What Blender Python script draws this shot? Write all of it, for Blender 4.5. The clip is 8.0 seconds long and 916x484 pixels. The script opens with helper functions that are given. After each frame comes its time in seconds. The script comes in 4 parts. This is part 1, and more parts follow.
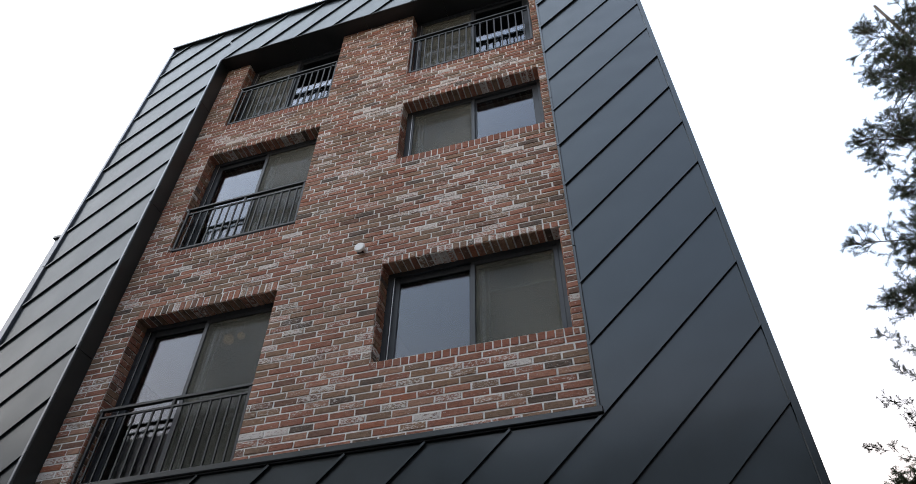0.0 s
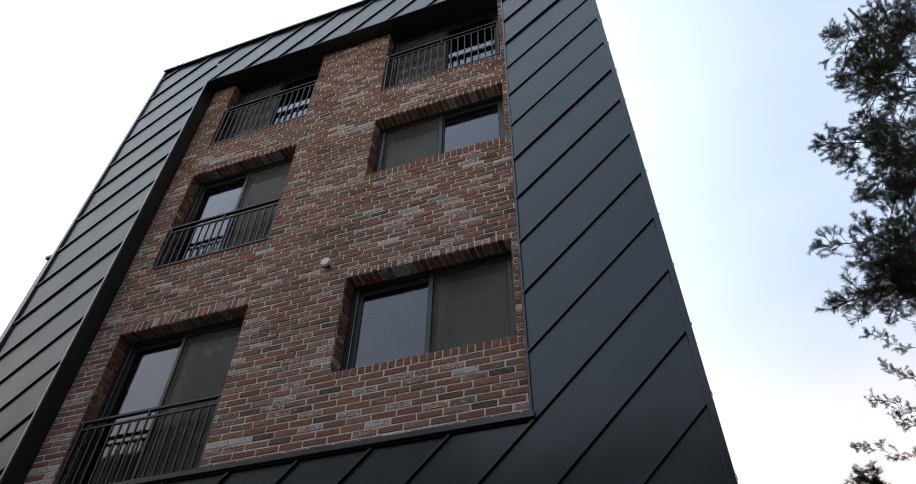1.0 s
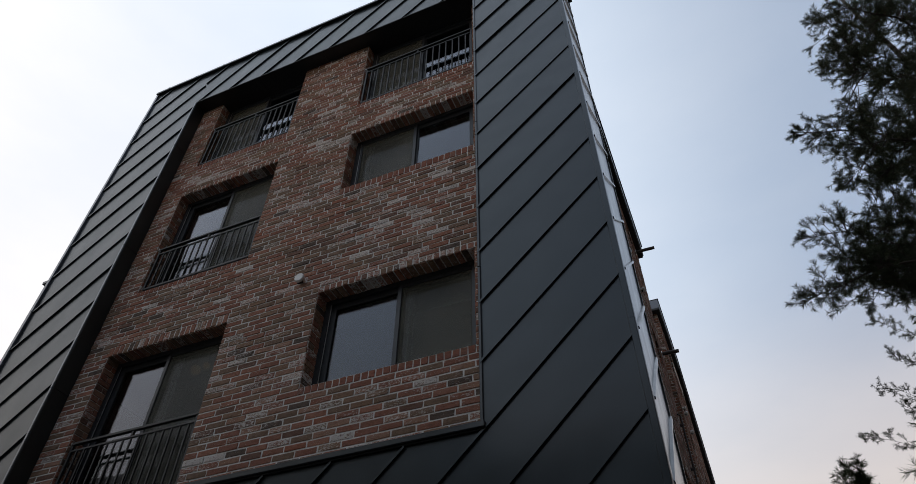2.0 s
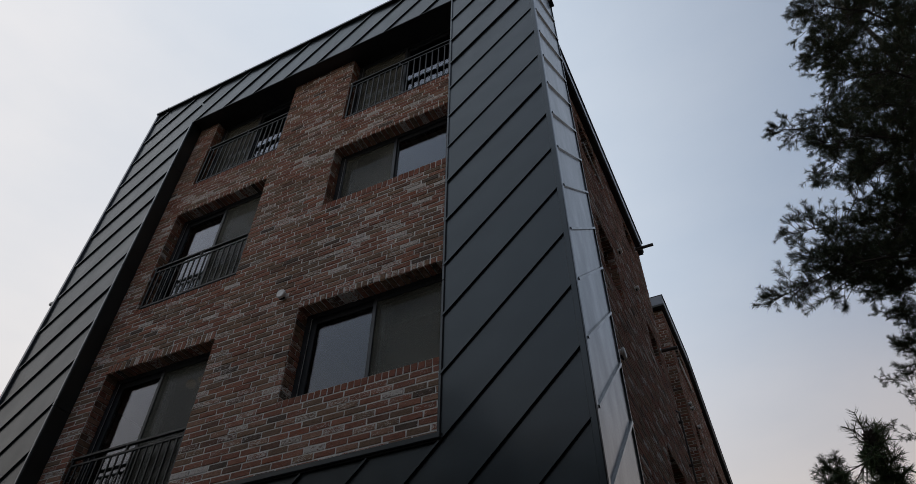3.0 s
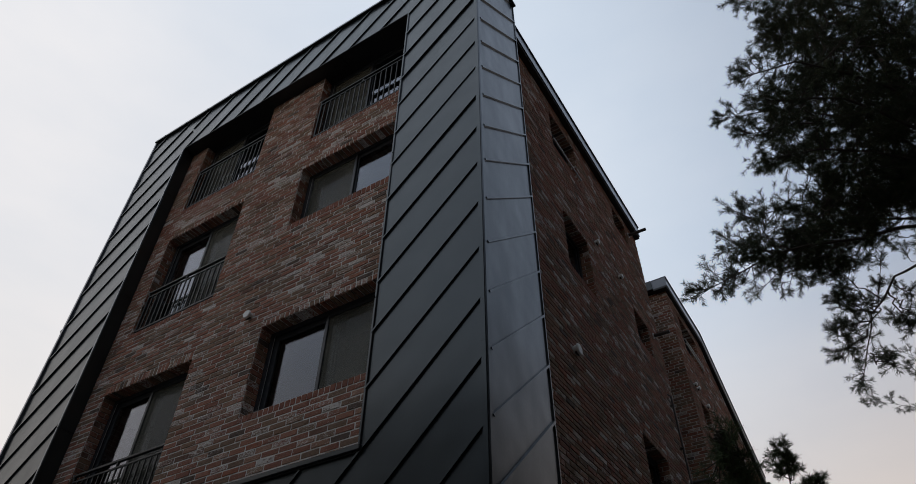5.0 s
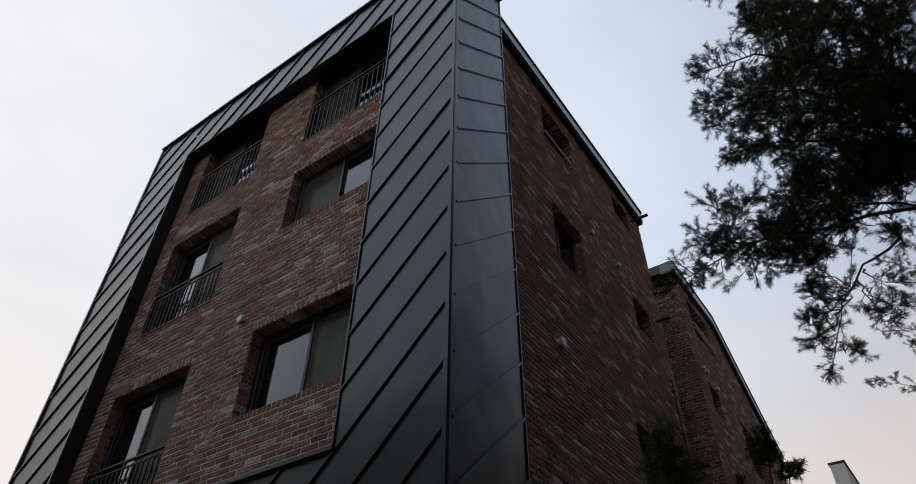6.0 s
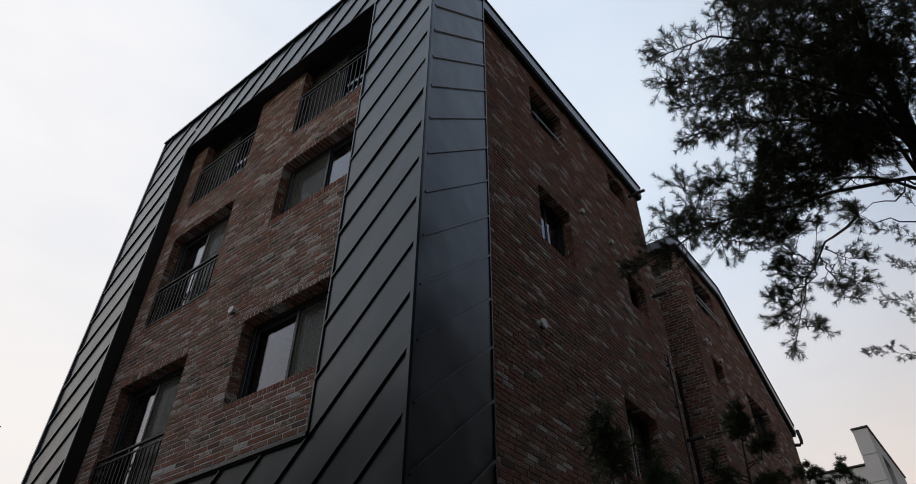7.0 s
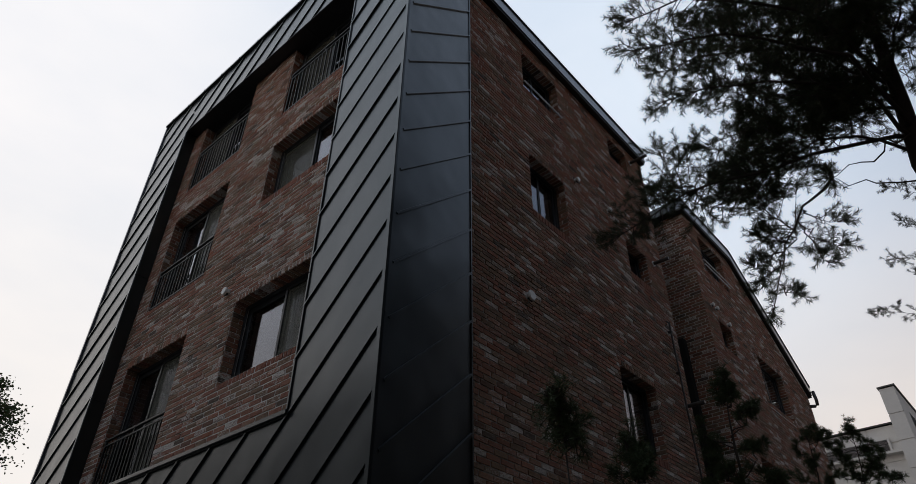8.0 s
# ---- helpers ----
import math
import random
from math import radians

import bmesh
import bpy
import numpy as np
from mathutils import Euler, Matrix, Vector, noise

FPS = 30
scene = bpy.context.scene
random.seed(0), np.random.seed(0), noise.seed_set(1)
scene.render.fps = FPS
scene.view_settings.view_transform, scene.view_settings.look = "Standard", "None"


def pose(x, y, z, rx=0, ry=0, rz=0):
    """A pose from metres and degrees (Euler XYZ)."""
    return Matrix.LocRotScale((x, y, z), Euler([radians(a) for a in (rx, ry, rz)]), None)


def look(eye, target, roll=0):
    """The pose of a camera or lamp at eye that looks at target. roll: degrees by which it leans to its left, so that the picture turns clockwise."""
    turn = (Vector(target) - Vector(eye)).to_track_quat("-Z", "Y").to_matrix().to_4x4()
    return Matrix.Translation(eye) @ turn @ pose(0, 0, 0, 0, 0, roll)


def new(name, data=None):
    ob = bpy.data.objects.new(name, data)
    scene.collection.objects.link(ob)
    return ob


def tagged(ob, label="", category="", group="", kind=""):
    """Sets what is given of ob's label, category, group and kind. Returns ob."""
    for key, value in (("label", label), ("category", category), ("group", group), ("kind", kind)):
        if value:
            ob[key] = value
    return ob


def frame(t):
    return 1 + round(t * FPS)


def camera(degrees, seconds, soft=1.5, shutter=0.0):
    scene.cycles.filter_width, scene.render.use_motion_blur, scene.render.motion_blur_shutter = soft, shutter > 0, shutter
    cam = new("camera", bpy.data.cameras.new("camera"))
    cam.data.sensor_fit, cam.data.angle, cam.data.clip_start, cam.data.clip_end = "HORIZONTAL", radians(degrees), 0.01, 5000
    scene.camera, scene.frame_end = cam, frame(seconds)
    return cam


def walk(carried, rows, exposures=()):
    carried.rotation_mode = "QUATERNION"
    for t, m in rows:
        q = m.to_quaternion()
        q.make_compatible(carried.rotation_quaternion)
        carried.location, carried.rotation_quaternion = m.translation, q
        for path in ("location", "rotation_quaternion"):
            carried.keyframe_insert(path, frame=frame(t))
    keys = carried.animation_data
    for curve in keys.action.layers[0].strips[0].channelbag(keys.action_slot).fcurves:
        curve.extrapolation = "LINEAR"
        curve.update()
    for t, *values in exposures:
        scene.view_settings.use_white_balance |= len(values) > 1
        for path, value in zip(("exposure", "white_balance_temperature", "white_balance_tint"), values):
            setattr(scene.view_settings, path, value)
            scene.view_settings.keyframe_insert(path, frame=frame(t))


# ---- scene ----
cam = camera(68.98, 8.0, soft=0.7)
PATH = [
    (0, (-0.849, -4.199, 1.863), (-1.297, -2.846, 3.265), 0.86),
    (0.5, (-0.516, -4.250, 1.801), (-0.989, -2.909, 3.207), 0.71),
    (1, (-0.210, -4.239, 1.736), (-0.704, -2.913, 3.149), 1.04),
    (1.5, (0.095, -4.168, 1.761), (-0.432, -2.857, 3.176), 0.75),
    (3, (1.029, -4.129, 1.751), (0.389, -2.856, 3.154), 0.65),
    (3.5, (1.357, -4.133, 1.736), (0.685, -2.873, 3.137), 0.61),
    (4, (1.684, -4.093, 1.722), (0.976, -2.843, 3.113), 0.54),
    (4.5, (1.986, -4.035, 1.726), (1.244, -2.792, 3.106), 0.44),
    (6, (2.926, -3.857, 1.763), (2.049, -2.648, 3.094), 0.72),
    (6.5, (3.249, -3.815, 1.737), (2.332, -2.609, 3.042), 0.64),
    (7, (3.533, -3.703, 1.761), (2.566, -2.500, 3.033), 0.63),
    (7.5, (3.739, -3.559, 1.809), (2.725, -2.356, 3.044), 0.52),
    (8, (3.967, -3.412, 1.810), (2.904, -2.215, 3.009), 0.41),
]
EXPOSURES = [(0.0, 1.02), (0.5, 0.65), (1.0, 0.24), (1.5, -0.15), (3.0, -0.85), (4.5, -0.83), (6.0, -0.70), (8.0, -0.64)]
walk(cam, [(t, look(eye, target, roll)) for t, eye, target, roll in PATH], EXPOSURES)

# ---- world, sun ----
SUN_TURN, SUN_UP = -82.0, 15.0  # degrees clockwise from +y, degrees over the horizon
HAZE_GAIN = 20.0
DUST = [(0.0, (0.030, 0.029, 0.030)), (0.5, (0.51, 0.435, 0.375)), (1.0, (0.61, 0.585, 0.560))]
HAZE = [(0.0, (0.035, 0.042, 0.054)), (0.5, (0.232, 0.285, 0.372)), (0.75, (0.466, 0.530, 0.610)), (1.0, (0.614, 0.611, 0.622))]
world = bpy.data.worlds.new("evening_sky")
scene.world = world
world.use_nodes = True
wn, wl = world.node_tree.nodes, world.node_tree.links
wn.clear()
w_out = wn.new("ShaderNodeOutputWorld")
w_bg = wn.new("ShaderNodeBackground")
w_sky = wn.new("ShaderNodeTexSky")
w_sky.sky_type = "NISHITA"
w_sky.sun_disc = False
w_sky.sun_elevation = radians(SUN_UP)
w_sky.sun_rotation = radians(SUN_TURN)
w_sky.air_density, w_sky.dust_density, w_sky.ozone_density = 1.0, 1.2, 1.2
w_co = wn.new("ShaderNodeTexCoord")
w_map = wn.new("ShaderNodeMapping")
w_map.inputs["Scale"].default_value = (1.0, 1.0, 2.6)
w_noise = wn.new("ShaderNodeTexNoise")
w_noise.inputs["Scale"].default_value = 2.2
w_noise.inputs["Detail"].default_value = 5.0
w_noise.inputs["Roughness"].default_value = 0.55
w_ramp = wn.new("ShaderNodeMapRange")
w_ramp.inputs["From Min"].default_value = 0.40
w_ramp.inputs["From Max"].default_value = 0.75
w_ramp.inputs["To Min"].default_value = 0.997
w_ramp.inputs["To Max"].default_value = 0.999
# thin high haze, brightest round the low sun
w_dot = wn.new("ShaderNodeVectorMath")
w_dot.operation = "DOT_PRODUCT"
w_dot.inputs[1].default_value = (math.sin(radians(SUN_TURN)) * math.cos(radians(SUN_UP)), math.cos(radians(SUN_TURN)) * math.cos(radians(SUN_UP)), math.sin(radians(SUN_UP)))
w_glow = wn.new("ShaderNodeValToRGB")
w_glow.color_ramp.interpolation = "EASE"
def set_ramp(node, stops):
    while len(node.color_ramp.elements) < len(stops):
        node.color_ramp.elements.new(0.5)
    for k, (where, tone) in enumerate(stops):
        node.color_ramp.elements[k].position = where
        node.color_ramp.elements[k].color = (*tone, 1.0)


set_ramp(w_glow, HAZE)
w_half = wn.new("ShaderNodeMapRange")
w_half.inputs["From Min"].default_value = -1.0
w_gain = wn.new("ShaderNodeVectorMath")
w_gain.operation = "SCALE"
w_gain.inputs["Scale"].default_value = HAZE_GAIN
w_mix = wn.new("ShaderNodeMix")
w_mix.data_type = "RGBA"
wl.new(w_co.outputs["Generated"], w_dot.inputs[0])
wl.new(w_dot.outputs["Value"], w_half.inputs["Value"])
wl.new(w_half.outputs["Result"], w_glow.inputs["Fac"])
wl.new(w_glow.outputs["Color"], w_gain.inputs[0])
# warm dusty band low over the horizon
w_sep = wn.new("ShaderNodeSeparateXYZ")
w_low = wn.new("ShaderNodeMapRange")
w_low.interpolation_type = "SMOOTHSTEP"
w_low.inputs["From Min"].default_value = 0.66
w_low.inputs["From Max"].default_value = 0.20
w_low.inputs["To Max"].default_value = 0.95
w_dust = wn.new("ShaderNodeMix")
w_dust.data_type = "RGBA"
w_warm = wn.new("ShaderNodeValToRGB")
set_ramp(w_warm, DUST)
w_warm_gain = wn.new("ShaderNodeVectorMath")
w_warm_gain.operation = "SCALE"
w_warm_gain.inputs["Scale"].default_value = HAZE_GAIN
wl.new(w_half.outputs["Result"], w_warm.inputs["Fac"])
wl.new(w_warm.outputs["Color"], w_warm_gain.inputs[0])
wl.new(w_warm_gain.outputs["Vector"], w_dust.inputs["B"])
wl.new(w_co.outputs["Generated"], w_sep.inputs[0])
wl.new(w_sep.outputs["Z"], w_low.inputs["Value"])
wl.new(w_low.outputs["Result"], w_dust.inputs["Factor"])
wl.new(w_gain.outputs["Vector"], w_dust.inputs["A"])
wl.new(w_dust.outputs["Result"], w_mix.inputs["B"])
wl.new(w_co.outputs["Generated"], w_map.inputs["Vector"])
wl.new(w_map.outputs["Vector"], w_noise.inputs["Vector"])
wl.new(w_noise.outputs["Fac"], w_ramp.inputs["Value"])
wl.new(w_ramp.outputs["Result"], w_mix.inputs["Factor"])
wl.new(w_sky.outputs["Color"], w_mix.inputs["A"])
# faint soft clouds
w_cloud = wn.new("ShaderNodeMapRange")
w_cloud.inputs["From Min"].default_value = 0.35
w_cloud.inputs["From Max"].default_value = 0.70
w_soft = wn.new("ShaderNodeMix")
w_soft.data_type, w_soft.blend_type = "RGBA", "MULTIPLY"
w_soft.inputs["Factor"].default_value = 1.0
w_tone = wn.new("ShaderNodeMix")
w_tone.data_type = "RGBA"
w_tone.inputs["A"].default_value, w_tone.inputs["B"].default_value = (0.93, 0.94, 0.96, 1.0), (1.06, 1.03, 1.01, 1.0)
wl.new(w_noise.outputs["Fac"], w_cloud.inputs["Value"])
wl.new(w_cloud.outputs["Result"], w_tone.inputs["Factor"])
wl.new(w_mix.outputs["Result"], w_soft.inputs["A"])
wl.new(w_tone.outputs["Result"], w_soft.inputs["B"])
wl.new(w_soft.outputs["Result"], w_bg.inputs["Color"])
w_bg.inputs["Strength"].default_value = 0.12
wl.new(w_bg.outputs["Background"], w_out.inputs["Surface"])

sun_data = bpy.data.lights.new("sun", "SUN")
sun_data.energy, sun_data.angle, sun_data.color = 0.8, radians(10), (1.0, 0.93, 0.84)
sun = new("sun", sun_data)
_sx, _sy = math.sin(radians(SUN_TURN)) * math.cos(radians(SUN_UP)), math.cos(radians(SUN_TURN)) * math.cos(radians(SUN_UP))
sun.matrix_world = look((_sx * 60, _sy * 60, 60 * math.sin(radians(SUN_UP))), (0, 0, 0))


# ---- materials ----
def mat(name):
    m = bpy.data.materials.new(name)
    m.use_nodes = True
    return m, m.node_tree.nodes, m.node_tree.links, m.node_tree.nodes["Principled BSDF"]


def add(nodes, kind, **values):
    n = nodes.new(kind)
    for key, value in values.items():
        n.inputs[key.replace("_", " ")].default_value = value
    return n


def colour_ramp(nodes, stops, mode="LINEAR"):
    r = nodes.new("ShaderNodeValToRGB")
    r.color_ramp.interpolation = mode
    while len(r.color_ramp.elements) < len(stops):
        r.color_ramp.elements.new(0.5)
    for e, (p, c) in zip(r.color_ramp.elements, stops):
        e.position, e.color = p, (*c, 1.0)
    return r


def mixed(nodes, links, fac, a, b, blend="MIX"):
    m = nodes.new("ShaderNodeMix")
    m.data_type, m.blend_type = "RGBA", blend
    for key, v in (("Factor", fac), ("A", a), ("B", b)):
        if isinstance(v, (int, float)):
            m.inputs[key].default_value = v
        elif isinstance(v, tuple):
            m.inputs[key].default_value = (*v, 1.0)
        else:
            links.new(v, m.inputs[key])
    return m.outputs["Result"]


def ranged(nodes, links, value, a, b, c=0.0, d=1.0):
    r = add(nodes, "ShaderNodeMapRange", From_Min=a, From_Max=b, To_Min=c, To_Max=d)
    links.new(value, r.inputs["Value"])
    return r.outputs["Result"]


def maths(nodes, links, op, a, b=0.0):
    n = nodes.new("ShaderNodeMath")
    n.operation = op
    for i, v in ((0, a), (1, b)):
        if isinstance(v, (int, float)):
            n.inputs[i].default_value = v
        else:
            links.new(v, n.inputs[i])
    return n.outputs[0]


def noise_at(nodes, links, scale, detail=4.0, rough=0.55, stretch=(1, 1, 1), each=None):
    """Noise over the place; each: a value that gives every piece its own stretch of the noise."""
    geo = nodes.new("ShaderNodeNewGeometry")
    mp = nodes.new("ShaderNodeMapping")
    mp.inputs["Scale"].default_value = stretch
    links.new(geo.outputs["Position"], mp.inputs["Vector"])
    n = add(nodes, "ShaderNodeTexNoise", Scale=scale, Detail=detail, Roughness=rough)
    where = mp.outputs["Vector"]
    if each is not None:
        shift = nodes.new("ShaderNodeVectorMath")
        shift.operation = "ADD"
        links.new(where, shift.inputs[0])
        links.new(maths(nodes, links, "MULTIPLY", each, 61.0), shift.inputs[1])
        where = shift.outputs["Vector"]
    links.new(where, n.inputs["Vector"])
    return n.outputs["Fac"]


def bumped(nodes, links, bsdf, height, strength, distance):
    b = add(nodes, "ShaderNodeBump", Strength=strength, Distance=distance)
    links.new(height, b.inputs["Height"])
    links.new(b.outputs["Normal"], bsdf.inputs["Normal"])


def plain_mat(name, colour, rough, metal=0.0, vary=0.2, scale=6.0, bump=0.0, spec=0.5):
    m, n, l, p = mat(name)
    f = noise_at(n, l, scale, 5.0)
    g = noise_at(n, l, scale * 9, 3.0)
    both = maths(n, l, "ADD", maths(n, l, "MULTIPLY", f, 0.65), maths(n, l, "MULTIPLY", g, 0.35))
    t = ranged(n, l, both, 0.3, 0.7)
    dark = tuple(c * (1 - vary) for c in colour)
    light = tuple(min(1.0, c * (1 + vary)) for c in colour)
    l.new(mixed(n, l, t, dark, light), p.inputs["Base Color"])
    l.new(ranged(n, l, f, 0.3, 0.7, rough * 0.85, min(1.0, rough * 1.15)), p.inputs["Roughness"])
    p.inputs["Metallic"].default_value = metal
    p.inputs["Specular IOR Level"].default_value = spec
    if bump:
        bumped(n, l, p, g, bump, 0.004)
    return m


def brick_mat(name, clean=False):
    m, n, l, p = mat(name)
    info = n.new("ShaderNodeObjectInfo")
    geo = n.new("ShaderNodeNewGeometry")
    pick = maths(n, l, "FRACT", maths(n, l, "ADD", info.outputs["Random"], geo.outputs["Random Per Island"]))
    pick2 = maths(n, l, "FRACT", maths(n, l, "MULTIPLY", pick, 17.31))
    tones = [(0.0, (0.330, 0.131, 0.082)), (0.14, (0.346, 0.145, 0.090)), (0.30, (0.302, 0.183, 0.110)),
             (0.46, (0.433, 0.186, 0.115)), (0.58, (0.247, 0.160, 0.102)), (0.72, (0.418, 0.230, 0.150)),
             (0.86, (0.187, 0.097, 0.065)), (0.935, (0.099, 0.079, 0.062)), (0.965, (0.408, 0.144, 0.077))]
    if clean:
        tones = [(0.0, (0.31, 0.115, 0.072)), (0.3, (0.36, 0.135, 0.084)), (0.6, (0.28, 0.110, 0.072)), (0.85, (0.33, 0.155, 0.105))]
    base = colour_ramp(n, tones, "CONSTANT")
    l.new(pick, base.inputs["Fac"])
    cloud = noise_at(n, l, 14.0, 5.0, 0.65)
    grain = noise_at(n, l, 130.0, 3.0, 0.7)
    smear = noise_at(n, l, 26.0, 6.0, 0.7, (1.0, 1.0, 3.2), pick)
    c = mixed(n, l, ranged(n, l, cloud, 0.3, 0.72, 0.0, 0.3 if clean else 0.42), base.outputs["Color"], (0.365, 0.235, 0.178))
    c = mixed(n, l, ranged(n, l, smear, 0.52, 0.36, 0.0, 0.6), c, mixed(n, l, 1.0, c, (0.42, 0.40, 0.40), "MULTIPLY"))
    # whitish old mortar and lime left on reused bricks, more on some than on others
    lime = noise_at(n, l, 34.0, 7.0, 0.78, (1.0, 1.0, 2.4), pick)
    wide = noise_at(n, l, 1.3, 2.0, 0.5)
    lift = maths(n, l, "ADD", maths(n, l, "MULTIPLY", maths(n, l, "POWER", pick2, 4.0), 0.20), ranged(n, l, wide, 0.3, 0.7, -0.035, 0.035))
    patch = ranged(n, l, maths(n, l, "ADD", lime, lift), 0.72 if clean else 0.614, 0.80 if clean else 0.664)
    white = maths(n, l, "MULTIPLY", patch, 0.88)
    c = mixed(n, l, white, c, (0.77, 0.72, 0.665))
    c = mixed(n, l, ranged(n, l, grain, 0.25, 0.75, 0.0, 0.5), c, mixed(n, l, 1.0, c, (0.55, 0.5, 0.47), "MULTIPLY"))
    l.new(c, p.inputs["Base Color"])
    p.inputs["Roughness"].default_value = 0.9
    p.inputs["Specular IOR Level"].default_value = 0.25
    bumped(n, l, p, maths(n, l, "ADD", grain, cloud), 0.8, 0.006)
    return m


def metal_mat(name, colour, rough, metal, coat=0.6):
    m, n, l, p = mat(name)
    info = n.new("ShaderNodeObjectInfo")
    wave = noise_at(n, l, 1.1, 2.0, 0.5)
    stain = noise_at(n, l, 3.5, 6.0, 0.6, (1.0, 1.0, 0.25))
    fine = noise_at(n, l, 60.0, 3.0, 0.6)
    k = maths(n, l, "ADD", ranged(n, l, info.outputs["Random"], 0, 1, -0.05, 0.05), ranged(n, l, stain, 0.3, 0.7, -0.07, 0.07))
    c = mixed(n, l, maths(n, l, "ADD", k, 0.5), tuple(v * 0.55 for v in colour), tuple(v * 1.45 for v in colour))
    l.new(c, p.inputs["Base Color"])
    p.inputs["Metallic"].default_value = metal
    l.new(maths(n, l, "ADD", ranged(n, l, stain, 0.3, 0.7, rough - 0.05, rough + 0.06), ranged(n, l, fine, 0.3, 0.7, -0.02, 0.02)), p.inputs["Roughness"])
    p.inputs["Coat Weight"].default_value = coat
    p.inputs["Coat Roughness"].default_value = 0.16
    p.inputs["Coat IOR"].default_value = 1.5
    bumped(n, l, p, maths(n, l, "ADD", wave, maths(n, l, "MULTIPLY", fine, 0.012)), 0.7, 0.04)
    return m


def glass_mat(name, tint, gloss):
    m, n, l, p = mat(name)
    n.remove(p)
    out = n["Material Output"]
    clear = n.new("ShaderNodeBsdfTransparent")
    clear.inputs["Color"].default_value = (*tint, 1.0)
    shine = n.new("ShaderNodeBsdfGlossy")
    shine.inputs["Color"].default_value = (0.86, 0.865, 0.96, 1.0)
    shine.inputs["Roughness"].default_value = 0.015
    lw = add(n, "ShaderNodeLayerWeight", Blend=0.5)
    fres = add(n, "ShaderNodeMapRange", From_Min=0.0, From_Max=1.0, To_Min=gloss, To_Max=1.0)
    l.new(maths(n, l, "POWER", lw.outputs["Facing"], 4.0), fres.inputs["Value"])
    ripple = noise_at(n, l, 1.4, 1.0, 0.4)
    b = add(n, "ShaderNodeBump", Strength=0.08, Distance=0.02)
    l.new(ripple, b.inputs["Height"])
    l.new(b.outputs["Normal"], shine.inputs["Normal"])
    mx = n.new("ShaderNodeMixShader")
    l.new(fres.outputs["Result"], mx.inputs["Fac"])
    l.new(clear.outputs["BSDF"], mx.inputs[1])
    l.new(shine.outputs["BSDF"], mx.inputs[2])
    l.new(mx.outputs["Shader"], out.inputs["Surface"])
    return m


def needle_mat(name, a, b):
    m, n, l, p = mat(name)
    geo = n.new("ShaderNodeNewGeometry")
    r = colour_ramp(n, [(0.0, a), (0.9, b), (1.0, (0.12, 0.085, 0.04))])
    l.new(geo.outputs["Random Per Island"], r.inputs["Fac"])
    l.new(r.outputs["Color"], p.inputs["Base Color"])
    p.inputs["Roughness"].default_value = 0.7
    p.inputs["Specular IOR Level"].default_value = 0.15
    return m


M_BRICK = brick_mat("reused_brick")
M_BRICK_RED = brick_mat("clean_red_brick", True)
M_MORTAR = plain_mat("pale_mortar", (0.77, 0.745, 0.70), 0.95, 0, 0.15, 9.0, 0.7, 0.2)
M_ZINC = metal_mat("grey_standing_seam", (0.0205, 0.0280, 0.0325), 0.36, 0.6, 0.50)
M_TRIM = metal_mat("dark_trim", (0.019, 0.023, 0.025), 0.40, 0.5)
M_BLACK = metal_mat("black_sheet", (0.016, 0.0165, 0.017), 0.55, 0.1, 0.0)
M_REVEAL = metal_mat("reveal_sheet", (0.017, 0.022, 0.021), 0.45, 0.3, 0.25)
M_FASCIA = metal_mat("fascia_sheet", (0.13, 0.14, 0.16), 0.40, 0.5)
M_RAIL = plain_mat("black_steel", (0.012, 0.0125, 0.013), 0.5, 0.1, 0.3, 20)
M_FRAME = plain_mat("anthracite_frame", (0.024, 0.027, 0.030), 0.45, 0.1, 0.12, 8)
M_GLASS = glass_mat("window_glass", (0.78, 0.82, 0.82), 0.043)
M_SCREEN = plain_mat("pale_band_sheet", (0.55, 0.54, 0.48), 0.85, 0, 0.10, 3)
M_WHITE = plain_mat("white_plastic", (0.80, 0.79, 0.76), 0.45, 0, 0.06, 12)
M_STEEL = plain_mat("steel_rail", (0.55, 0.55, 0.54), 0.32, 0.7, 0.1, 15)
M_ROOM = plain_mat("room_plaster", (0.50, 0.48, 0.44), 0.9, 0, 0.08, 2)
M_CONC = plain_mat("concrete", (0.24, 0.235, 0.225), 0.9, 0, 0.2, 2, 0.4)
M_LIGHT_BLOCK = plain_mat("dark_light_block", (0.060, 0.050, 0.045), 0.9, 0, 0.25, 2, 0.4)
M_STONE = plain_mat("pale_stone_panel", (0.60, 0.585, 0.56), 0.7, 0, 0.08, 1.2, 0.2)
M_ASPH = plain_mat("asphalt", (0.050, 0.049, 0.047), 0.9, 0, 0.25, 3, 0.6)
M_BARK = plain_mat("pine_bark", (0.058, 0.045, 0.036), 0.9, 0, 0.45, 10, 0.9)
M_NEEDLE = needle_mat("pine_needle", (0.040, 0.052, 0.032), (0.085, 0.100, 0.056))
M_SHOOT = needle_mat("young_needle", (0.055, 0.080, 0.040), (0.095, 0.125, 0.060))
M_LEAF = needle_mat("broad_leaf", (0.035, 0.060, 0.022), (0.07, 0.10, 0.04))
M_DUCT = plain_mat("dark_duct", (0.034, 0.030, 0.028), 0.95, 0, 0.3, 10, 0.0, 0.1)
M_PIPE = plain_mat("brown_pipe", (0.06, 0.05, 0.045), 0.5, 0.2, 0.3, 10)


